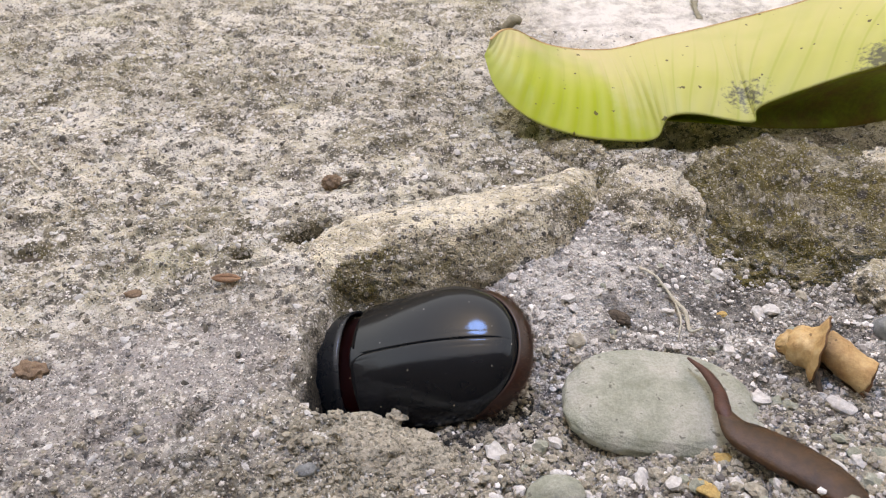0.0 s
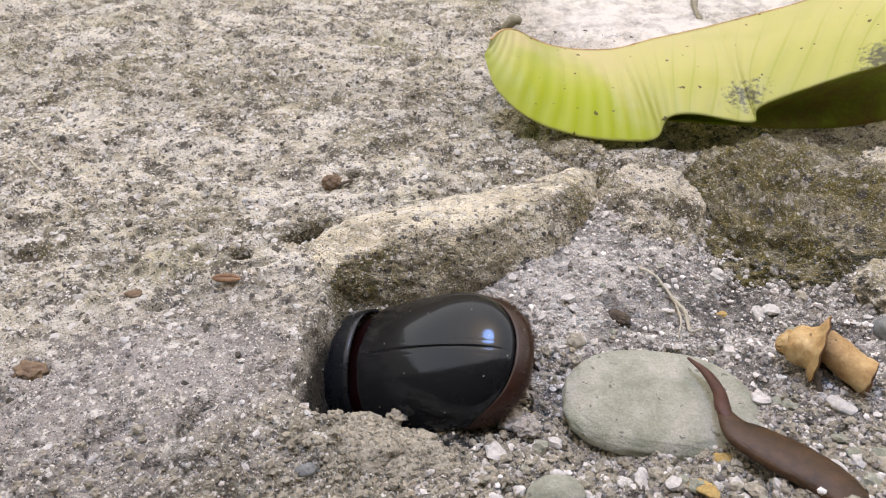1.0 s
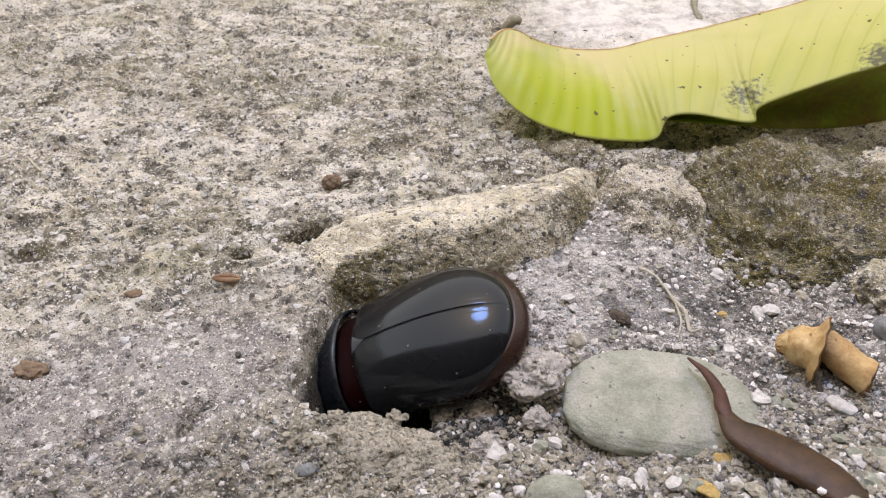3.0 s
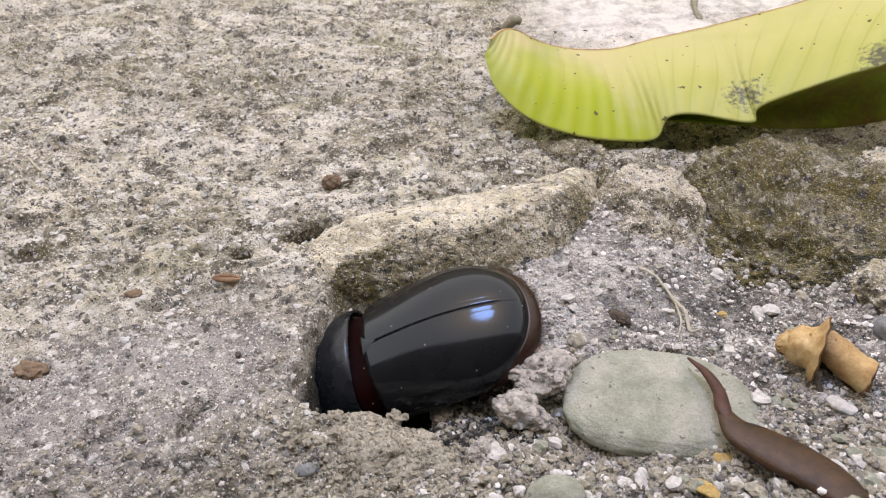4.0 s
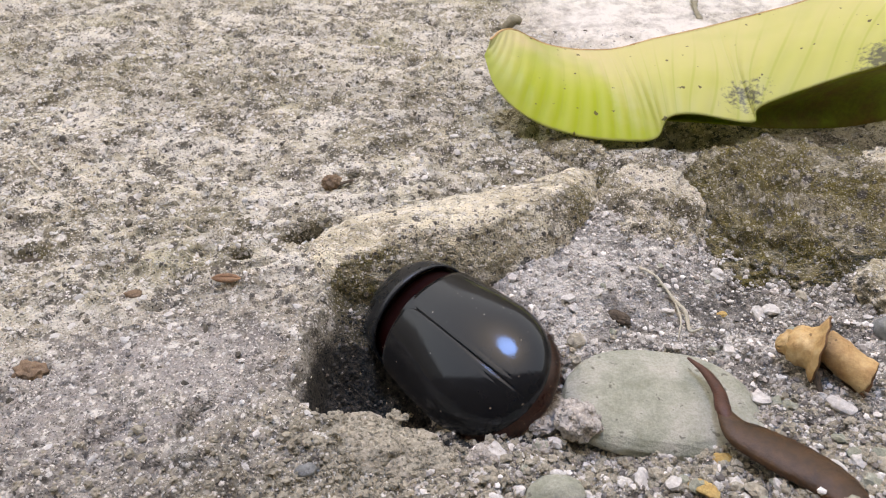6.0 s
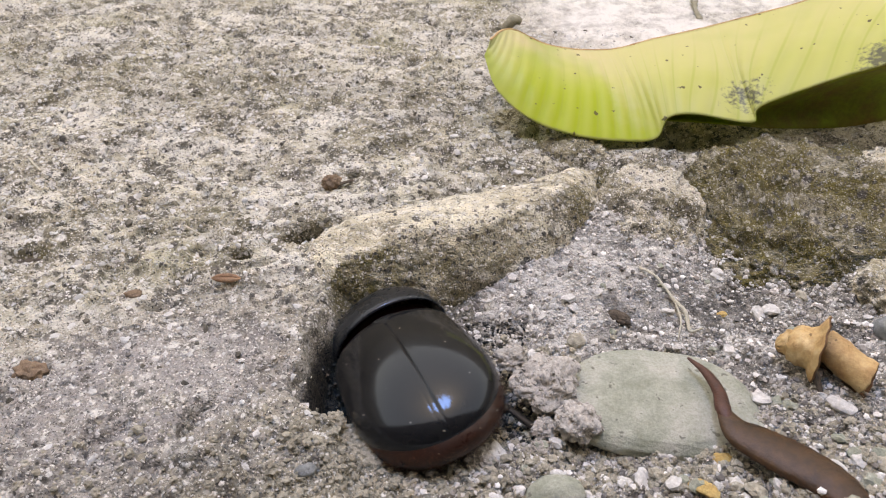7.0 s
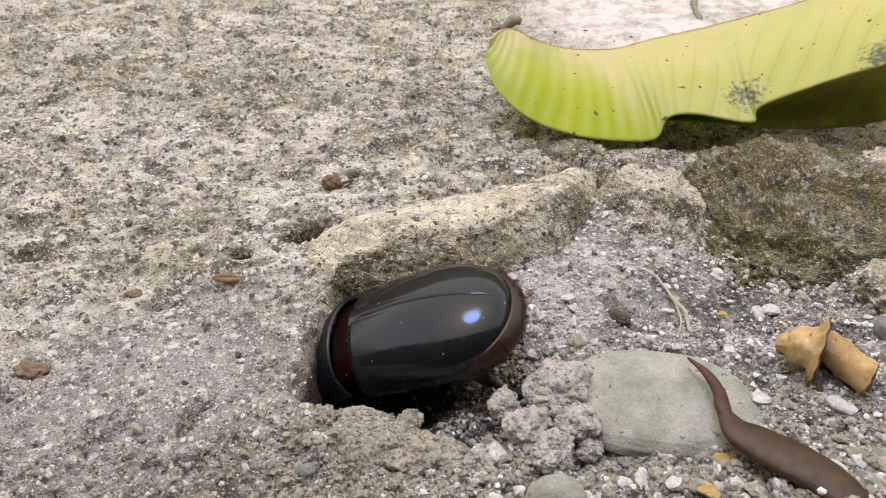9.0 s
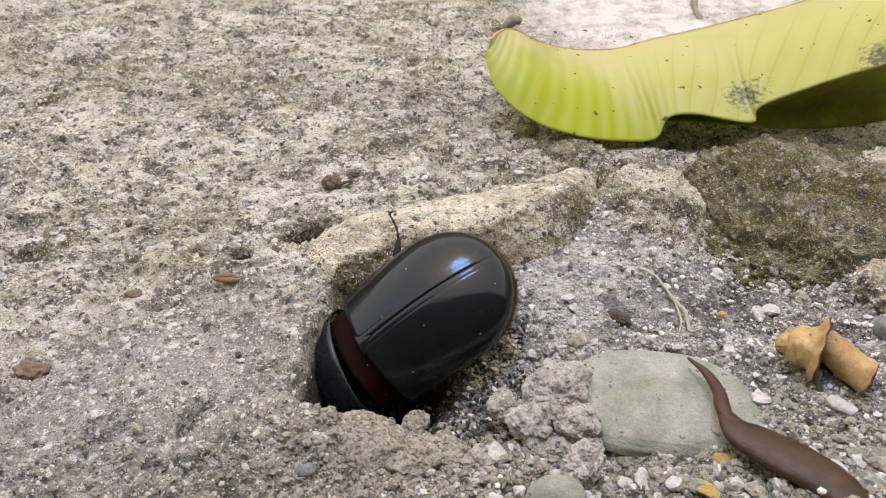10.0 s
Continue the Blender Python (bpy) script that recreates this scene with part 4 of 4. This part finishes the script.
        tube(bm, [(15.6, side * 3.0, -9.0), (16.8, side * 4.0, -9.0), (17.4, side * 5.0, -9.2)], [0.25, 0.25, 0.55], 10, 6)
        part("antenna", bm, RUMP, shield)
    # legs: thigh, then shin and foot
    legs = {}
    plan = {"fore": (15, 7.5, (3, 4.0, -1.0), (6.0, 6.5, -4.0)), "mid": (5, 9.0, (1, 5.5, 0.3), (0, 10.5, -3.5)), "hind": (-4, 9.0, (-3, 5.5, 0.3), (-7, 11, -3.5))}
    for key, (bx, by, knee, foot) in plan.items():
        for side in (1, -1):
            k = Vector((knee[0], side * knee[1], knee[2]))
            f = Vector((foot[0], side * foot[1], foot[2]))
            bm = bmesh.new()
            tube(bm, [(0, 0, 0), tuple(k * 0.5), tuple(k)], [1.3, 1.7, 0.9], 14, 10, 0.7)
            leg = part("leg", bm, LEG, beetle, "dark brown spiny leg")
            leg.matrix_basis = pose(bx * MM, side * by * 0.75 * MM, -0.0045)
            bm = bmesh.new()
            tube(bm, [tuple(k), tuple(k.lerp(f, 0.5)), tuple(f)], [0.6, 0.85, 0.55], 14, 8, 0.6)
            for j in (0.4, 0.65, 0.95):
                c = k.lerp(f, j)
                tube(bm, [tuple(c), tuple(c + Vector((-0.7, side * 0.6, -1.2)))], [0.4, 0.05], 4, 5)
            part("shin", bm, LEG, leg)
            bm = bmesh.new()
            d = (f - k).normalized()
            toes = [f + d * (0.62 * j) + Vector((0.045 * j * j, 0, -0.03 * j * j)) for j in range(9)]
            tube(bm, [tuple(q) for q in toes], [0.40, 0.22, 0.36, 0.20, 0.33, 0.19, 0.30, 0.18, 0.24], 34, 8, 0.9, 0.1)
            e = toes[-1]
            tube(bm, [tuple(e), tuple(e + d * 0.8 + Vector((0.5, 0, -0.6)))], [0.25, 0.05], 5, 5)
            tube(bm, [tuple(e), tuple(e + d * 0.8 + Vector((-0.5, 0, -0.6)))], [0.25, 0.05], 5, 5)
            part("foot", bm, LEG, leg)
            legs[key, side] = leg
    return beetle, shield, rump, legs


BEETLE, SHIELD, ABDOMEN, LEGS = build_beetle()


# ---- small things lying about ----
def lie(name, x, y, radii, material, turn, label, category, group="", rough=0.14, freq=1.2, level=4, sink=0.35, tilt=0.0, seed=0):
    """A small lump resting on the ground at x, y (millimetres)."""
    bm = bmesh.new()
    blob(bm, (0, 0, 0), radii, rough, freq, level, seed)
    ob = part(name, bm, material, None)
    ob.matrix_world = pose(x * MM, y * MM, (height(x, y) + radii[2] * (1 - sink)) * MM, tilt, 0, turn)
    return tagged(ob, label, category, group)


def build_seed():
    x, y = (-41.6, 117.4)
    ob = empty("seed", pose(x * MM, y * MM, (height(x, y) + 0.9) * MM, 12, 4, 4), label="slim reddish-brown seed husk lying on concrete", category="seed")
    for s, name in ((1, "husk_half"), (-1, "husk_half")):
        bm = bmesh.new()
        tube(bm, [(-2.8, s * 0.05, 0), (-1.6, s * 0.38, 0.1), (0, s * 0.5, 0.1), (1.6, s * 0.38, 0.1), (2.8, s * 0.05, 0)], [0.08, 0.42, 0.55, 0.42, 0.08], 30, 10, 0.9)
        part(name, bm, SEED, ob)


build_seed()
lie("brown_pebble", -25, 151, (2.0, 1.8, 1.7), BROWN_STONE, 20, "rough reddish-brown pebble on the concrete", "pebble", rough=0.4, freq=2.2, sink=0.25)
lie("brown_stone", -69.9, 93.9, (2.9, 2.0, 1.3), BROWN_STONE, -15, "flat pale-brown stone set in the concrete", "stone", rough=0.4, freq=1.8, sink=0.6, seed=2)
lie("bark_bit", 34.6, 115, (2.4, 1.3, 0.9), DARK_BIT, -38, "dark brown bark crumb on the gravel", "bark", rough=0.3, sink=0.3)
lie("bark_bit", -84, 126, (2.2, 1.4, 1.0), DARK_BIT, 25, "blackish flake in a pit of the concrete", "bark", rough=0.4, freq=2.0, sink=0.3, seed=3)
lie("bark_bit", -93.5, 169, (2.2, 1.6, 1.3), DARK_BIT, 10, "blackish lump in the concrete", "bark", rough=0.4, freq=2.0, seed=4)
lie("bark_bit", -20.4, 155.2, (1.5, 1.0, 1.0), DARK_BIT, 30, "small dark crumb beside a pebble", "bark", rough=0.35, seed=5)
lie("bark_bit", -39.5, 126.5, (1.3, 1.1, 0.9), DARK_BIT, 0, "dark crumb in a small hole", "bark", rough=0.35, seed=6)
lie("bark_bit", -54, 110, (1.5, 1.0, 0.8), DARK_BIT, 15, "dark crumb in a pit", "bark", rough=0.35, seed=7)
lie("bark_bit", -58, 113, (1.6, 1.0, 0.6), BROWN_STONE, 5, "dull olive-brown flake on the concrete", "bark", rough=0.3, seed=8)
# dark chip that also carries the undercut crevice's shade
lie("bark_bit", -29.5, 134.5, (3.6, 1.1, 0.7), DARK_BIT, 30, "blackish sliver in a crevice, also standing in for its shade", "bark", rough=0.35, freq=2.0, sink=0.1, seed=16)
lie("leaf_scrap", 39.5, 73.0, (2.3, 1.3, 0.5), ORANGE_BIT, -30, "curled orange leaf scrap on gravel", "leaf", rough=0.35, sink=0.0, seed=9)
lie("leaf_scrap", 44.0, 79.6, (1.9, 1.0, 0.4), ORANGE_BIT, 8, "small yellow leaf scrap beside the stone", "leaf", rough=0.35, sink=0.0, seed=10)
lie("leaf_scrap", 54.2, 114.5, (1.0, 0.7, 0.4), ORANGE_BIT, 8, "tiny orange leaf scrap on gravel", "leaf", rough=0.35, sink=0.0, seed=11)
lie("pale_stone", 17.2, 72.4, (4.4, 3.2, 2.6), GREY_STONE, 5, "rounded pale stone in the gravel", "stone", rough=0.10, sink=0.4, seed=12)
lie("blue_stone", -20.4, 73.4, (1.6, 1.2, 0.9), BLUE_STONE, 12, "small blue-grey stone in the soil", "stone", rough=0.15, seed=13)
lie("blue_stone", 85.0, 107.5, (4.6, 3.4, 3.2), BLUE_STONE, -20, "blue-grey stone beside the curled leaf", "stone", rough=0.15, sink=0.2, seed=14)
lie("pale_stone", 66.8, 89.5, (2.6, 1.5, 0.9), WHITE_STONE, -42, "flat white stone flake on gravel", "stone", rough=0.15, sink=0.2, seed=15)


def build_pebbles():
    rs = random.Random(21)
    made = []
    for k in range(4):
        bm = bmesh.new()
        blob(bm, (0, 0, 0), (1.0, 0.85, 0.7), 0.55, 1.4, 2, 30 + k)
        ob = part("pebble", bm, (WHITE_STONE, GREY_STONE, WHITE_STONE, SOIL)[k], None)
        for p in ob.data.polygons:
            p.use_smooth = False
        made.append(ob)
    first = {}
    for i in range(190):
        if i % 3:
            x, y = rs.uniform(4, 74), rs.uniform(66, 84)
        else:
            x, y = rs.uniform(14, 84), rs.uniform(84, 132)
        if abs((x - 36) / 18) ** 2 + abs((y - 91.5) / 13) ** 2 < 1:
            continue
        k = rs.randrange(4)
        r = 0.7 + 1.2 * rs.random() ** 2.5
        m = pose(x * MM, y * MM, (height(x, y) + 0.3 * r) * MM, rs.uniform(-30, 30), rs.uniform(-30, 30), rs.uniform(0, 360))
        if k not in first:
            ob = first[k] = made[k]
            ob.matrix_world = m
        else:
            ob = copy_thing(made[k], m)
        ob.scale = (r, r * rs.uniform(0.8, 1.2), r * rs.uniform(0.7, 1.0))
        tagged(ob, ("white angular pebble in loose gravel", "grey pebble in loose gravel", "pale angular pebble in loose gravel", "dull brown soil pebble in loose gravel")[k], "pebble", "gravel pebbles")


build_pebbles()


def build_root():
    ob = empty("dry_root", pose(0, 0, 0), label="thin pale dry root lying across the gravel", category="root")
    for name, line, r in (("strand", [(39.9, 125.8), (42.7, 122.8), (45.6, 118.0), (47.0, 114.7), (47.2, 110.7), (49.0, 109.5)], 0.36), ("branch", [(45.6, 118.0), (45.9, 113.1), (44.3, 108.4)], 0.22)):
        bm = bmesh.new()
        pts = [(x, y, height(x, y) + 0.9) for x, y in line]
        tube(bm, pts, [r] * (len(pts) - 1) + [r * 0.5], 50, 7, 0.7, 0.6)
        part(name, bm, STRAW, ob)


build_root()


def straw(points, r, material, label):
    bm = bmesh.new()
    pts = [(x, y, height(x, y) + 0.4 + r) for x, y in points]
    tube(bm, pts, [r] * len(pts), 16, 6, 0.6, 0.3)
    tagged(part("straw", bm, material, None), label, "straw")


straw([(-54.8, 136.3), (-50.6, 132.0)], 0.3, STRAW, "short pale straw on the concrete")
straw([(-97.0, 160.6), (-92.2, 155.2)], 0.3, STRAW, "short pale straw on the concrete")
straw([(-81.9, 143.9), (-79.6, 141.3)], 0.3, STRAW, "short pale straw on the concrete")
straw([(-8.5, 143.9), (-6.3, 144.7), (-4.0, 145.2)], 0.3, STRAW, "short pale straw on the concrete")
straw([(-23.4, 149.9), (-20.4, 152.2)], 0.5, DARK_BIT, "thin dark twig on the concrete")


def build_twig():
    bm = bmesh.new()
    x, y = 16.6, 207.0
    z = height(x, y)
    tube(bm, [(x, y, z - 0.5), (x + 0.2, y + 0.5, z + 8), (x + 0.6, y + 1, z + 13), (x + 2.5, y + 1.5, z + 15.5), (x + 4.5, y + 1.5, z + 15)], [1.6, 1.5, 1.4, 1.5, 1.0], 30, 10, 1.0, 0.3)
    tagged(part("twig", bm, TWIG, None), "short stubby olive-brown twig standing behind the leaf tip", "twig")
    bm = bmesh.new()
    x, y = 83.0, 249.0
    z = height(x, y)
    tube(bm, [(x, y, z - 0.5), (x - 0.4, y + 6, z + 1.2), (x + 0.8, y + 12, z + 1.6), (x + 1.6, y + 18, z + 1.2)], [1.1, 0.8, 1.1, 0.6], 30, 8, 0.8, 0.5)
    tagged(part("twig", bm, TWIG, None), "grey-brown twig lying on pale concrete beyond the leaf", "twig")


build_twig()


# ---- clods that the beetle pushes about ----
CLOD_SIZES = [4.4, 2.9, 3.3, 2.2, 2.8, 1.5, 1.6, 1.7, 2.1, 5.2, 4.4, 3.0, 1.4, 1.8, 1.2]
CLOD_ROWS = [
    [(0, 9.9, 98.6, -12, 0), (1.6, 10.3, 97.7, -11, 0), (2, 14, 95.5, -3.9, 20), (2.7, 15, 96.4, -3.4, 25), (3.8, 16.6, 97.5, -3.4, 30), (4.8, 16.4, 97.5, -3.6, 30), (5.2, 18.0, 95.0, -7.0, 36), (5.6, 19.0, 89.5, -10.5, 45), (6.8, 17.3, 94.6, -3.4, 60), (7.8, 19.6, 92.7, -2.9, 75), (10, 19.6, 92.7, -2.9, 75)],
    [(0, 6.8, 96.8, -13, 0), (3.6, 6.7, 94.6, -12, 0), (3.9, 11.3, 91.2, -4.9, 20), (4.3, 15.4, 88.9, -3.9, 40), (5, 20.6, 88.5, -3.9, 60), (5.6, 22.4, 87.3, -3.9, 70), (10, 22.3, 86.7, -3.9, 75)],
    [(0, 1.6, 95, -14, 0), (6.6, 1.6, 95, -14, 0), (7.2, 8.4, 89.2, -10, 20), (7.8, 9.8, 82.7, -3.9, 40), (8.3, 10.2, 82.3, -3.9, 45), (9, 14.1, 85, -3.9, 70), (9.8, 15.6, 85.5, -3.9, 75), (10, 14.7, 86.1, -3.9, 75)],
    [(0, 5.9, 101.8, -14, 0), (6.6, 5.9, 101.8, -14, 0), (7, 12.5, 101.9, -4.9, 30), (7.4, 14, 95.5, -3.9, 60), (8, 12, 95.5, -3.9, 70), (8.3, 10.7, 90.4, -3.9, 80), (10, 10.2, 89.8, -3.9, 85)],
    [(0, 3.7, 97.7, -14, 0), (7.2, 3.7, 97.7, -14, 0), (7.6, 13.9, 87.5, -4.9, 30), (8, 16.1, 81.7, -3.4, 60), (8.6, 16.4, 80.6, -3.4, 70), (10, 21.9, 77.5, -2.9, 75)],
    [(0, 7.9, 98.2, -12, 0), (4.6, 7.9, 98.2, -12, 0), (5, 18.1, 83.2, -6, 40), (5.6, 16.2, 82.7, -6, 45), (10, 15.7, 82.1, -6, 50)],
    [(0, 1.7, 100.4, -13, 0), (7.6, 1.7, 100.4, -13, 0), (8.1, 23.5, 82.1, -6, 50), (10, 24.1, 83.2, -6, 55)],
    [(0, 10.9, 85.5, -6, 0), (0.8, 10.9, 85.5, -6, 0), (1, 14.2, 86.9, -5.5, 30), (2, 15.8, 88.7, -5.5, 40), (5, 16.2, 88.1, -5.5, 45), (10, 18.5, 82.8, -5.5, 60)],
    [(0, 9, 100.9, -12, 0), (0.7, 9, 100.9, -12, 0), (1, 11.7, 90, -7, 20), (2, 8.9, 83.2, -6, 50), (5, 6.9, 81, -6, 60), (10, 6, 79.9, -6, 60)],
    [(0, -12.8, 83.0, -5.4, 0), (6.6, -12.8, 83.0, -5.4, 0), (7.0, -15, 82.0, -7.5, 20), (7.8, -15.7, 82, -7.5, 30), (8.2, -13.4, 85.4, -6.4, 40), (9.4, -13.3, 84.2, -6.2, 45), (10, -13.2, 83.6, -6.0, 45)],
    [(0, -6.8, 81.6, -6.0, 0), (6.2, -6.8, 81.6, -6.0, 0), (6.8, -10.2, 78.2, -8.5, -30), (7.9, -11.9, 78.0, -8.5, -40), (8.2, -7.8, 83.5, -7.2, -60), (10, -6.8, 82.8, -6.8, -65)],
    [(0, -1.3, 80.5, -6.6, 0), (6.2, -1.3, 80.5, -6.6, 0), (6.8, -3, 74.7, -7.5, -30), (8, -3.8, 75.2, -7.5, -35), (8.3, -0.4, 82.6, -7.8, -60), (10, 0.6, 83.4, -7.4, -65)],
    [(0, -17.9, 86.5, -3.5, 0), (8, -17.9, 86.5, -4.0, 0), (8.2, -19.7, 88.1, -4.2, 20), (10, -19.1, 87.7, -4.2, 22)],
    [(0, -2.5, 100.4, -13, 0), (8, -2.5, 100.4, -13, 0), (8.3, -6.1, 89.1, -6, 30), (10, -4.7, 87.9, -6, 35)],
    [(0, -8.2, 90.8, -8, 0), (8, -8.2, 90.8, -8, 0), (8.2, -21.3, 89.0, -4.4, 30), (10, -22.7, 89.2, -4.4, 32)],
]


def build_clods():
    made = []
    v0, f0 = unit_stone(2)
    for k, r in enumerate(CLOD_SIZES):
        bm = bmesh.new()
        mound = 9 <= k <= 11
        blob(bm, (0, 0, 0), (r * 1.45, r * 1.1, r * 0.55) if mound else (r * 1.25, r * 1.1, r * 0.72), 0.22 if mound else 0.42, 1.3, 6 if r > 2.5 else 5, 50 + k)
        for v in bm.verts:
            n = v.co.normalized()
            crumb = 0.5 - noise.voronoi(v.co * 620 + Vector((k, 0, 0)))[0][0]
            small = 0.5 - noise.voronoi(v.co * 1500 + Vector((0, k, 0)))[0][0]
            v.co += n * MM * (0.34 * crumb + 0.16 * small)
        core = np.array([v.co for v in bm.verts]) / MM
        tris = [[v.index for v in f.verts] for f in bm.faces]
        bm.free()
        rs = np.random.RandomState(70 + k)
        n = int((70 if mound else 22) * r * r)
        q = (0.12 + 0.26 * rs.rand(n) ** 2) if mound else (0.14 + 0.42 * rs.rand(n) ** 2.2)
        shape = 1 + 0.30 * rs.randn(n, len(v0), 1).clip(-1.4, 1.4)
        squash = rs.uniform(0.6, 1.25, (n, 1, 3))
        crumbs = v0[None] * shape * squash * q[:, None, None] + core[rs.randint(0, len(core), n)][:, None, :] * 0.985
        faces = (f0[None] + (np.arange(n) * len(v0))[:, None, None] + len(core)).reshape(-1, 3)
        me = bpy.data.meshes.new("soil_clod")
        me.from_pydata((np.vstack([core, crumbs.reshape(-1, 3)]) * MM).tolist(), [], tris + faces.tolist())
        me.materials.append(SOIL if k >= 9 else CLOD_SOIL)
        ob = new("soil_clod", me)
        made.append(tagged(ob, "crumbling grey-brown soil clod pushed up by digging", "soil clod", "dug soil clods"))
    return made


CLODS = build_clods()


def motions():
    # seconds, place in millimetres, yaw, pitch (head down is positive), roll
    body = [(0, -0.1, 102.3, -4.4, 168.3, 24.7, -27.9),
            (0.5, 0.9, 100.2, -4.4, 160.6, 24.2, -28.9),
            (1, 0.7, 100.9, -4.4, 155.5, 29.8, -30.5),
            (1.5, -1.1, 103.5, -3.0, 160.8, 29.5, -28.7),
            (2, -1.1, 104.1, -3.1, 174.1, 28.4, -23.1),
            (2.5, -1.0, 105.2, -2.4, 174.5, 32.3, -18.3),
            (4, 1.8, 105.9, -2.4, 182.7, 26.6, -17.6),
            (4.5, 0.1, 108.7, -2.6, 183.7, 32.3, -22.4),
            (5, -0.5, 104.1, -4.1, 170.4, 25.9, -40.3),
            (5.2, -0.3, 104.0, -3.9, 171.5, 24.5, -33.5),
            (5.3, 4.7, 102.2, -4.2, 155.1, 12.8, -31.3),
            (5.5, 5.5, 103.0, -5.1, 141.3, 14.0, -34.5),
            (5.7, 6.9, 101.6, -3.5, 137.5, 8.2, -31.5),
            (6.8, -1.2, 95.8, -3.9, 109.5, 8.1, -21.5),
            (7, -3.6, 92.3, -2.6, 111.7, 15.2, -12.1),
            (7.2, -7.2, 92.0, -3.4, 112.0, 13.3, -8.8),
            (7.5, -4.4, 91.8, -4.1, 121.5, 10.8, 0.1),
            (7.8, -6.0, 92.4, -3.7, 115.5, 12.5, 1.3),
            (8, -10.4, 96.7, -3.6, 110.4, 27.7, -4.1),
            (8.1, -1.9, 103.3, -3.6, 142.6, 25.5, -2.3),
            (8.2, -0.8, 104.6, -2.2, 153.1, 22.7, -8.4),
            (8.5, 0.8, 108.8, -1.9, 165.1, 24.8, -4.7),
            (9, -0.8, 107.5, -1.6, 171.4, 27.0, -7.6),
            (9.5, -1.0, 105.1, -0.1, 175.3, 33.6, -30.5),
            (9.8, -0.7, 109.7, 0.1, 195.6, 30.5, -20.6),
            (10, -0.9, 111.2, 0.1, 199.9, 32.8, -24.2)]
    walk(BEETLE, [(t, pose(x * MM, y * MM, z * MM, roll, pitch, yaw)) for t, x, y, z, yaw, pitch, roll in body])
    # seconds, opening of the collar, nod, turn and lean of the neck shield
    neck = [(0, 1.4, 6.7, -1.7, -1.5), (0.5, 1.5, 6.1, -2.7, 0.2), (1, 1.4, -3.6, -0.2, -3.5), (1.5, 0.2, 2.6, -1.7, 2.6), (2, 1.5, 7.1, -5.7, 2.4), (2.5, 2.6, 11.0, -4.4, 0.5),
            (4, 2.1, 0.9, -4.7, -1.6), (4.5, 3.0, 6.5, -6.6, 1.0), (5, 1.6, 11.7, -6.6, 3.7), (5.2, 1.5, 11.5, -6.0, 3.5), (5.3, 1.4, 12.3, -2.2, 3.7), (5.5, 1.1, 4.1, -3.2, -1.0),
            (5.7, 2.3, 15.9, -0.8, -0.8), (6.8, 1.3, 11.8, 0.5, -3.1), (7, 1.2, -1.7, -1.0, -4.9), (7.2, 0.1, 1.5, 1.2, -2.1), (7.5, 1.8, 4.3, 4.2, -5.1), (7.8, 0.5, 6.6, 2.5, -3.5),
            (8, 0.4, 15.3, -0.5, 1.2), (8.2, 0.7, 10.6, -1.7, 5.1), (8.5, 1.1, 10.9, -6.0, 6.9), (9, 1.8, 17.0, -1.0, 7.5), (9.5, 2.5, 6.6, -5.9, 1.5), (9.8, 3.7, 18.3, -7.0, 0.7),
            (10, 3.6, 15.2, -9.8, 0.9)]
    walk(SHIELD, [(t, pose((LONG / 2 + 0.4 + gap) * MM, 0, 6 * MM, lean, nod, turn)) for t, gap, nod, turn, lean in neck])
    # seconds, how far the rump is drawn in
    drawn_in = [(0, -0.6), (1.0, -0.6), (2.5, -0.2), (4.0, -0.3), (4.5, 0.0), (5.0, -0.6),
                (5.7, 0.3), (6.8, 0.2), (7.5, 0.2), (8.0, -0.6), (8.5, -0.8), (9.0, -0.4),
                (9.5, 0.6), (10, 1.1)]
    walk(ABDOMEN, [(t, pose(x * MM, 0, 0)) for t, x in drawn_in])
    # legs: drawn in under the body, but for the strokes that show; degrees of swing and lift
    drawn = {"fore": (0, 0), "mid": (25, -84), "hind": (15, -88)}
    strokes = {("hind", -1): [(0, 0, 0), (5.6, 0, 0), (6.8, -40, 84), (7.0, -5, 72), (7.2, -25, 82), (7.4, 0, 72), (7.8, -35, 84), (8.0, 0, 0), (8.2, 0, 0), (10, 0, 0)],
               ("mid", -1): [(0, 0, 0), (9.3, 0, 0), (9.5, -4, 62), (9.7, 0, 116), (10, 6, 126)],
               ("hind", 1): [(0, 0, 0), (8.1, 0, 0), (8.5, -10, 50), (9.0, 0, 48), (9.4, 0, 0), (10, 0, 0)]}
    for key, leg in LEGS.items():
        home = leg.matrix_basis.translation.copy()
        swing0, lift0 = drawn[key[0]]
        rows = strokes.get(key, [(0, 0, 0), (10, 0, 0)])
        walk(leg, [(t, pose(*home, key[1] * (lift0 + lift), 0, key[1] * (swing0 + swing))) for t, swing, lift in rows])
    for k, (clod, rows) in enumerate(zip(CLODS, CLOD_ROWS)):
        roll = 0.12 if 9 <= k <= 11 else 0.3
        walk(clod, [(t, pose(x * MM, y * MM, zz * MM, spin * roll, 0, spin * roll * 1.7)) for t, x, y, zz, spin in rows])


motions()
